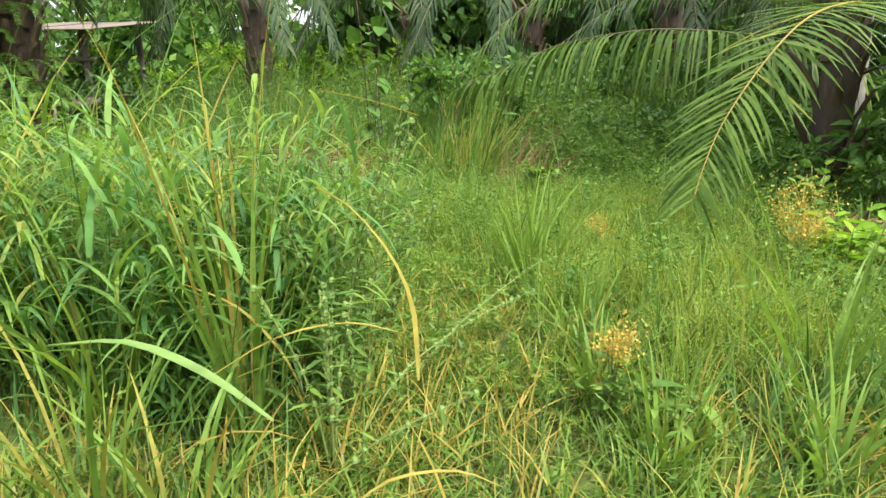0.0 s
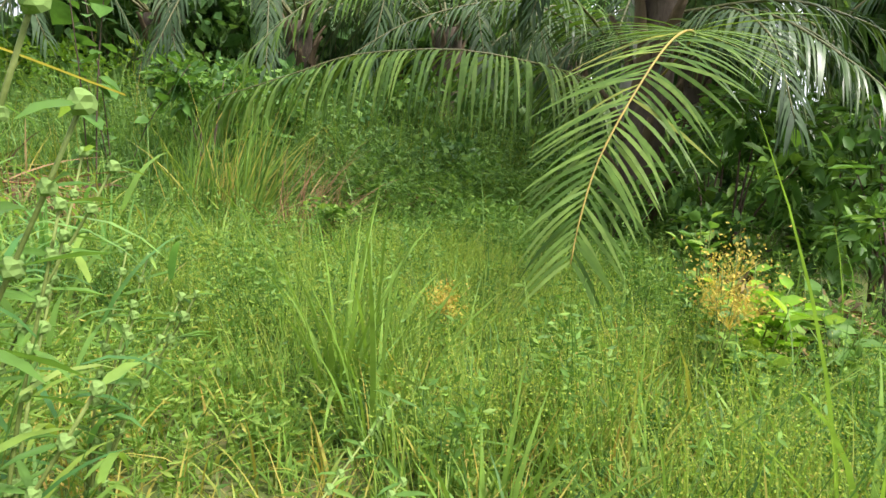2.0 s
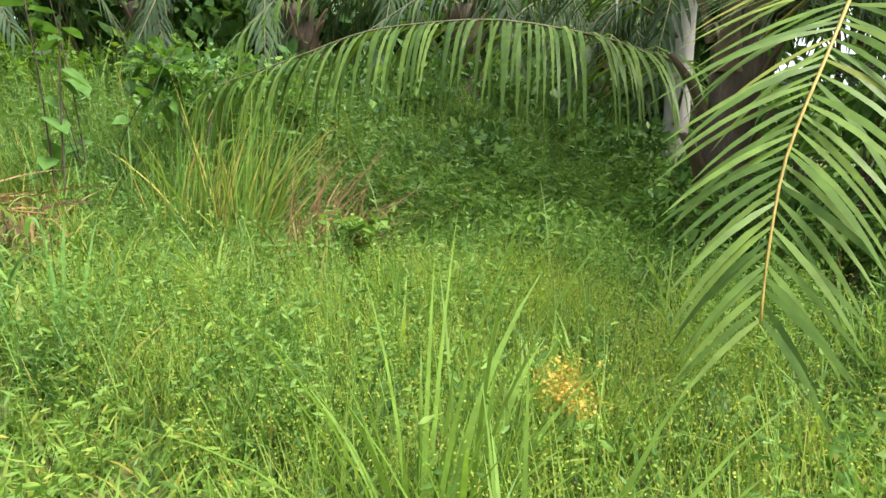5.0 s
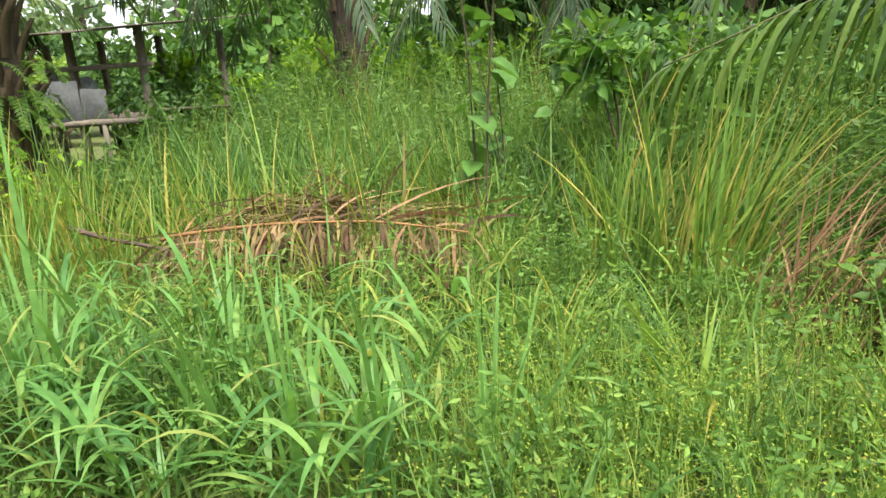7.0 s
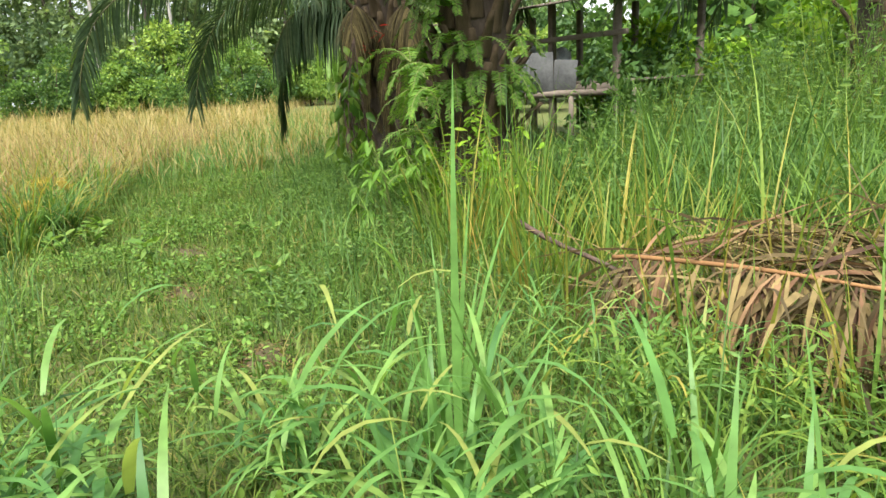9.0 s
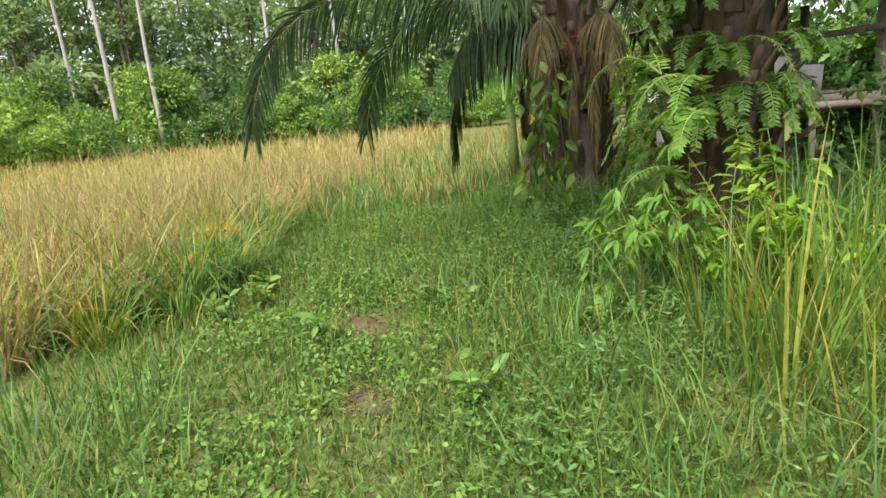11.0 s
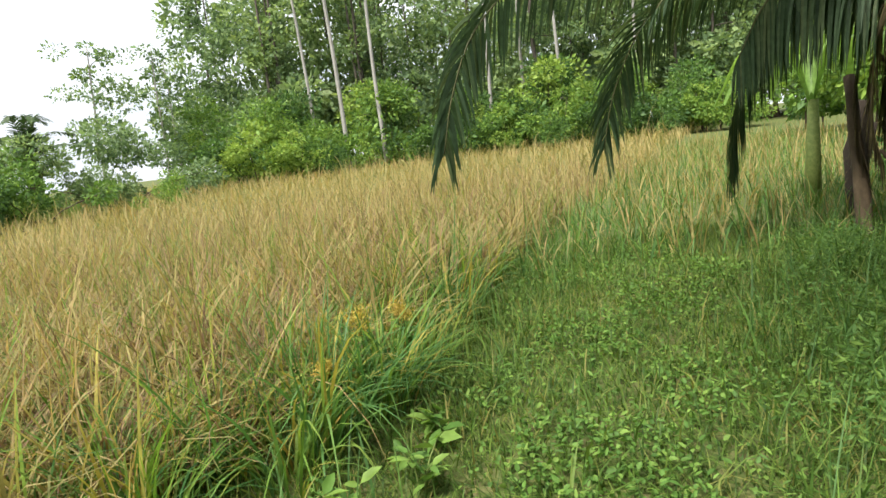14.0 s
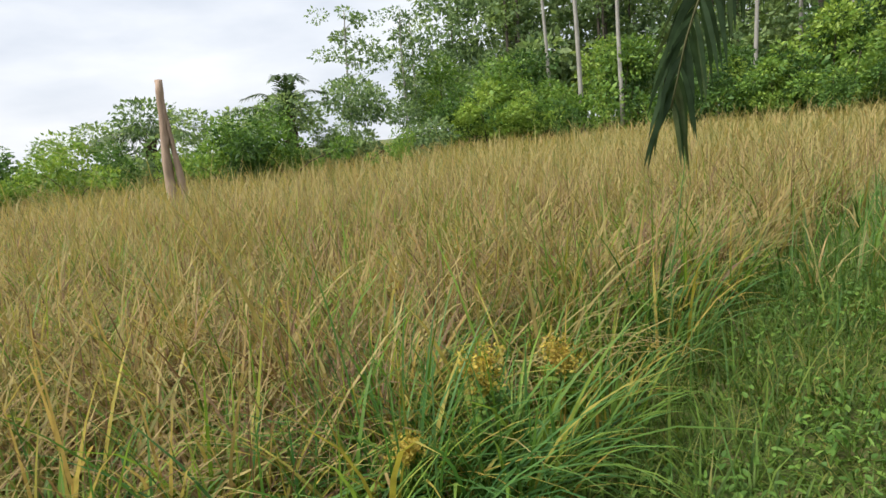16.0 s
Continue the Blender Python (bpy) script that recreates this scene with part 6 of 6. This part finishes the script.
plant_out(bush_kind("edge_bush", 1.6, 2.3, 2100, 0.12, "edge", "green bush at the edge of the field", "edge bushes", True, lump=250), band(26, 112, 150, 27, 31), 0.4, 1.4)
plant_out(bush_kind("edge_bush", 2.0, 3.6, 2000, 0.24, "edge", "green bush beyond the hut", "edge bushes", True, lump=250), band(22, 20, 60, 22, 34), 0.7, 1.3)
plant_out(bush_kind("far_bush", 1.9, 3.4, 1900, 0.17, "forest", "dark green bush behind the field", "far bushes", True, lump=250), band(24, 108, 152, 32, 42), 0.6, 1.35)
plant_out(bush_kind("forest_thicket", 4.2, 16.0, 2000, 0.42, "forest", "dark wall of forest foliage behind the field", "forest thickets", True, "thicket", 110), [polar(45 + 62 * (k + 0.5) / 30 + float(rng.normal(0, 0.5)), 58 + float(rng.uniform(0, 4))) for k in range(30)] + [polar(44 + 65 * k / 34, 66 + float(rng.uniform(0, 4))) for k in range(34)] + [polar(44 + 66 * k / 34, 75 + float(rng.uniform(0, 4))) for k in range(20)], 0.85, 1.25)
plant_out(bush_kind("grove_thicket", 2.6, 6.0, 900, 0.36, "shrub", "tall green thicket beyond the grove", "thickets beyond", True, "thicket"), spread_spots(24, -18, 3, 25, 33), 0.8, 1.3)
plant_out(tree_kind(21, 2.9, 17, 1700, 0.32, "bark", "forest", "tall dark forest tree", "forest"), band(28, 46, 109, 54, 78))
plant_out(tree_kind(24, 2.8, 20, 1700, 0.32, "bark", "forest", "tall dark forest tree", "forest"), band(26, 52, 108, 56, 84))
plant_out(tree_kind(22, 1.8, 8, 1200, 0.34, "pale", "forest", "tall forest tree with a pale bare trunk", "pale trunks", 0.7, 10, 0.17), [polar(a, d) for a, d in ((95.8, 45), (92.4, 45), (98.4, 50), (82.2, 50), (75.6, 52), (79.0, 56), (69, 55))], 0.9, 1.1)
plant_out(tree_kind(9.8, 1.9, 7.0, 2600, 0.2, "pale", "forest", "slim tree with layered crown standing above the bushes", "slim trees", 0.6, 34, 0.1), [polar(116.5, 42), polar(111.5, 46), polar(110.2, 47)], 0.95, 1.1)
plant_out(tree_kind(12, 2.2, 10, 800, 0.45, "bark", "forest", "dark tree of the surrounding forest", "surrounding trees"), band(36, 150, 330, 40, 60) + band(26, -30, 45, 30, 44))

far_palm = oil_palm(*polar(121.5, 33), 3.0, 0.3, "oil palm standing among the bushes behind the field", 20)
for k in range(12):
    a, r, up = k * 2.4, 0.9 + 1.5 * (k % 3) / 2, 2.3 - 0.7 * (k % 3)
    frond(far_palm, [(0, 0, 2.6), (0.3 * r * math.cos(a), 0.3 * r * math.sin(a), 2.6 + 0.65 * up), (0.7 * r * math.cos(a), 0.7 * r * math.sin(a), 2.6 + up), (1.3 * r * math.cos(a), 1.3 * r * math.sin(a), 2.5 + 0.95 * up)], 0.6, 0.9, "palmshade", "rachisdark", 44, False, 0.03, 0.06, (1.0, 0.5), 0.15)
far_palm2 = oil_palm(*polar(133.0, 38), 2.4, 0.3, "oil palm standing among the bushes behind the field", 20)
crown(far_palm2, 2.4, 11, 3.2, 0.9, "palmshade", -0.2, 0.9, 40)

# the dead stump that stands in the field
sx, sy = polar(131.5, 22)
stump = thing("dead_tree_stump", "bleached splintered dead tree trunk standing in the field", "dead tree", "", "", (sx, sy, float(ground(sx, sy))))
piece("trunk", tube(smooth_path([(0, 0, -0.1), (-0.02, 0, 1.2), (-0.08, 0.05, 2.4), (-0.16, 0.1, 4.0)], 14), np.linspace(0.17, 0.1, 14), 9, 0.2), "deadwood", stump)
piece("splinter", tube(smooth_path([(-0.28, 0.32, -0.1), (-0.2, 0.24, 1.4), (-0.16, 0.18, 2.5), (-0.15, 0.14, 3.5)], 12), np.linspace(0.12, 0.05, 12), 7, 0.2), "deadwood", stump)
piece("snag", tube([(0.0, 0, 1.6), (-0.2, -0.15, 1.9), (-0.35, -0.28, 2.3)], [0.03, 0.02, 0.008], 5), "deadwood", stump)

# ---- the hut behind the palms ----
hut = thing("hut", "ramshackle plank hut on posts hung with sacks", "hut", "", "", (-13.4, 16.0, float(ground(-13.4, 16.0))))


def hut_part(name, size, at, mat, label="", turn=None):
    return piece(name, box(size, at, turn, 0.006), mat, hut, label)


for px in (-1.6, 0.0, 1.6, 3.2, 4.8):
    hut_part("post", (0.12, 0.12, 2.9), (px, -1.0, 1.4), "plank")
    hut_part("post", (0.12, 0.12, 3.0), (px, 1.6, 1.45), "plank")
for k in range(9):
    hut_part("floor_board", (6.8, 0.26, 0.04), (1.6, -1.0 + 0.3 * k, 1.32), "plank")
hut_part("beam", (7.0, 0.12, 0.14), (1.6, -1.1, 1.22), "plank")
hut_part("rail", (7.0, 0.07, 0.09), (1.6, -1.1, 2.15), "plank")
for k in range(8):
    hut_part("roof_sheet", (0.95, 3.9, 0.02), (-1.6 + 0.93 * k, 0.2, 3.0 + 0.02 * (k % 2)), "plank", "", Matrix.Rotation(0.14, 4, "X"))

def sack(x, y, z, w, h, lean, mat, label):
    """A slumped, creased sack."""
    bm = bmesh.new()
    bmesh.ops.create_cube(bm, size=1)
    bmesh.ops.subdivide_edges(bm, edges=bm.edges, cuts=5, use_grid_fill=True)
    for v in bm.verts:
        q = v.co.copy()
        r = max(abs(q.x), abs(q.y), abs(q.z)) / max(q.length, 1e-6)
        v.co = q * (0.45 + 0.55 * r) * 1.25
        v.co += Vector((noise.noise(q * 3.1 + Vector((x, 0, 0))), noise.noise(q * 3.3 + Vector((0, 5, x))), noise.noise(q * 2.7))) * 0.16
        v.co = Vector((v.co.x * w * (1.15 - 0.3 * q.z), v.co.y * w * 0.6, (v.co.z + 0.5) * h))
    me = bpy.data.meshes.new("sack")
    bm.to_mesh(me)
    bm.free()
    me.materials.append(M[mat])
    ob = new("sack", me)
    ob.matrix_basis = pose(x, y, z, 0, lean, 20 * x)
    tagged(ob, label, "sack", "sacks")


top = float(ground(-13.4, 16.0)) + 1.34
for x, w, h, lean, m, lb in ((-12.55, 0.4, 0.62, 8, "yellow", "yellow plastic sack on the hut's platform"), (-12.1, 0.42, 0.7, -10, "sack", "grey plastic sack on the hut's platform"), (-11.6, 0.4, 0.55, 14, "white", "dirty white sack on the hut's platform"),
                             (-11.0, 0.5, 0.7, -6, "sack", "grey plastic sack on the hut's platform"), (-10.3, 0.46, 0.6, 5, "sack", "grey plastic sack on the hut's platform"), (-13.3, 0.3, 0.45, 0, "black", "dark bundle on the hut's platform")):
    sack(x, 15.35, top, w, h, lean, m, lb)
board = thing("sign_board", "narrow white board with dark print leaning under the hut", "sign", "", "", (-12.85, 14.75, 0.55))
piece("panel", box((0.42, 0.025, 1.0), (0, 0, 0.5), Matrix.Rotation(-0.04, 4, "Y"), 0.004), "white", board)
piece("print", box((0.17, 0.008, 0.5), (-0.06, -0.02, 0.55)), "sack", board, "grey printed block")
piece("print", box((0.17, 0.008, 0.18), (-0.05, -0.021, 0.12)), "black", board, "dark printed block")
for k in range(9):
    piece("print_line", box((0.1, 0.006, 0.02), (0.11, -0.02, 0.25 + 0.075 * k)), "black", board)
for s in (-1, 1):
    piece("stroke", box((0.02, 0.006, 0.24), (-0.06, -0.026, 0.45), Matrix.Rotation(0.5 * s, 4, "Y")), "black", board)
piece("edge", box((0.03, 0.03, 1.0), (-0.215, 0, 0.5)), "redpaint", board)
for k, (x, y, h) in enumerate(((-9.9, 13.9, 0.65), (-9.6, 14.1, 0.75), (-9.3, 14.4, 0.6))):
    tagged(piece("tin_sheet", box((0.42, 0.012, h), (x, y, 1.15 + h / 2 - 0.02), Matrix.Rotation(0.1 * (k - 1), 4, "Y") @ Matrix.Rotation(0.7, 4, "Z"), 0.003), "tin"), "grey tin sheet propped beside the hut", "tin sheet", "tin sheets")
tagged(piece("log_beam", tube([(-10.6, 13.4, 1.1), (-9.4, 14.3, 1.13), (-8.2, 15.2, 1.12)], [0.07, 0.065, 0.055], 8, 0.05), "plank"), "rough log rail before the hut", "log")
for x, y in ((-10.4, 13.55), (-9.2, 14.45), (-8.3, 15.1)):
    tagged(piece("rail_post", tube([(x, y, -0.05), (x, y, 0.6), (x, y, 1.12)], [0.05, 0.05, 0.045], 7, 0.05), "plank"), "rough wooden post under a log rail", "post", "rail posts")
bucket = tagged(piece("bucket", tube([(-12.0, 15.0, 0.0), (-12.0, 15.0, 0.15), (-12.0, 15.0, 0.3)], [0.11, 0.13, 0.14], 16), "teal", smooth=True), "teal plastic bucket beside the hut", "bucket")
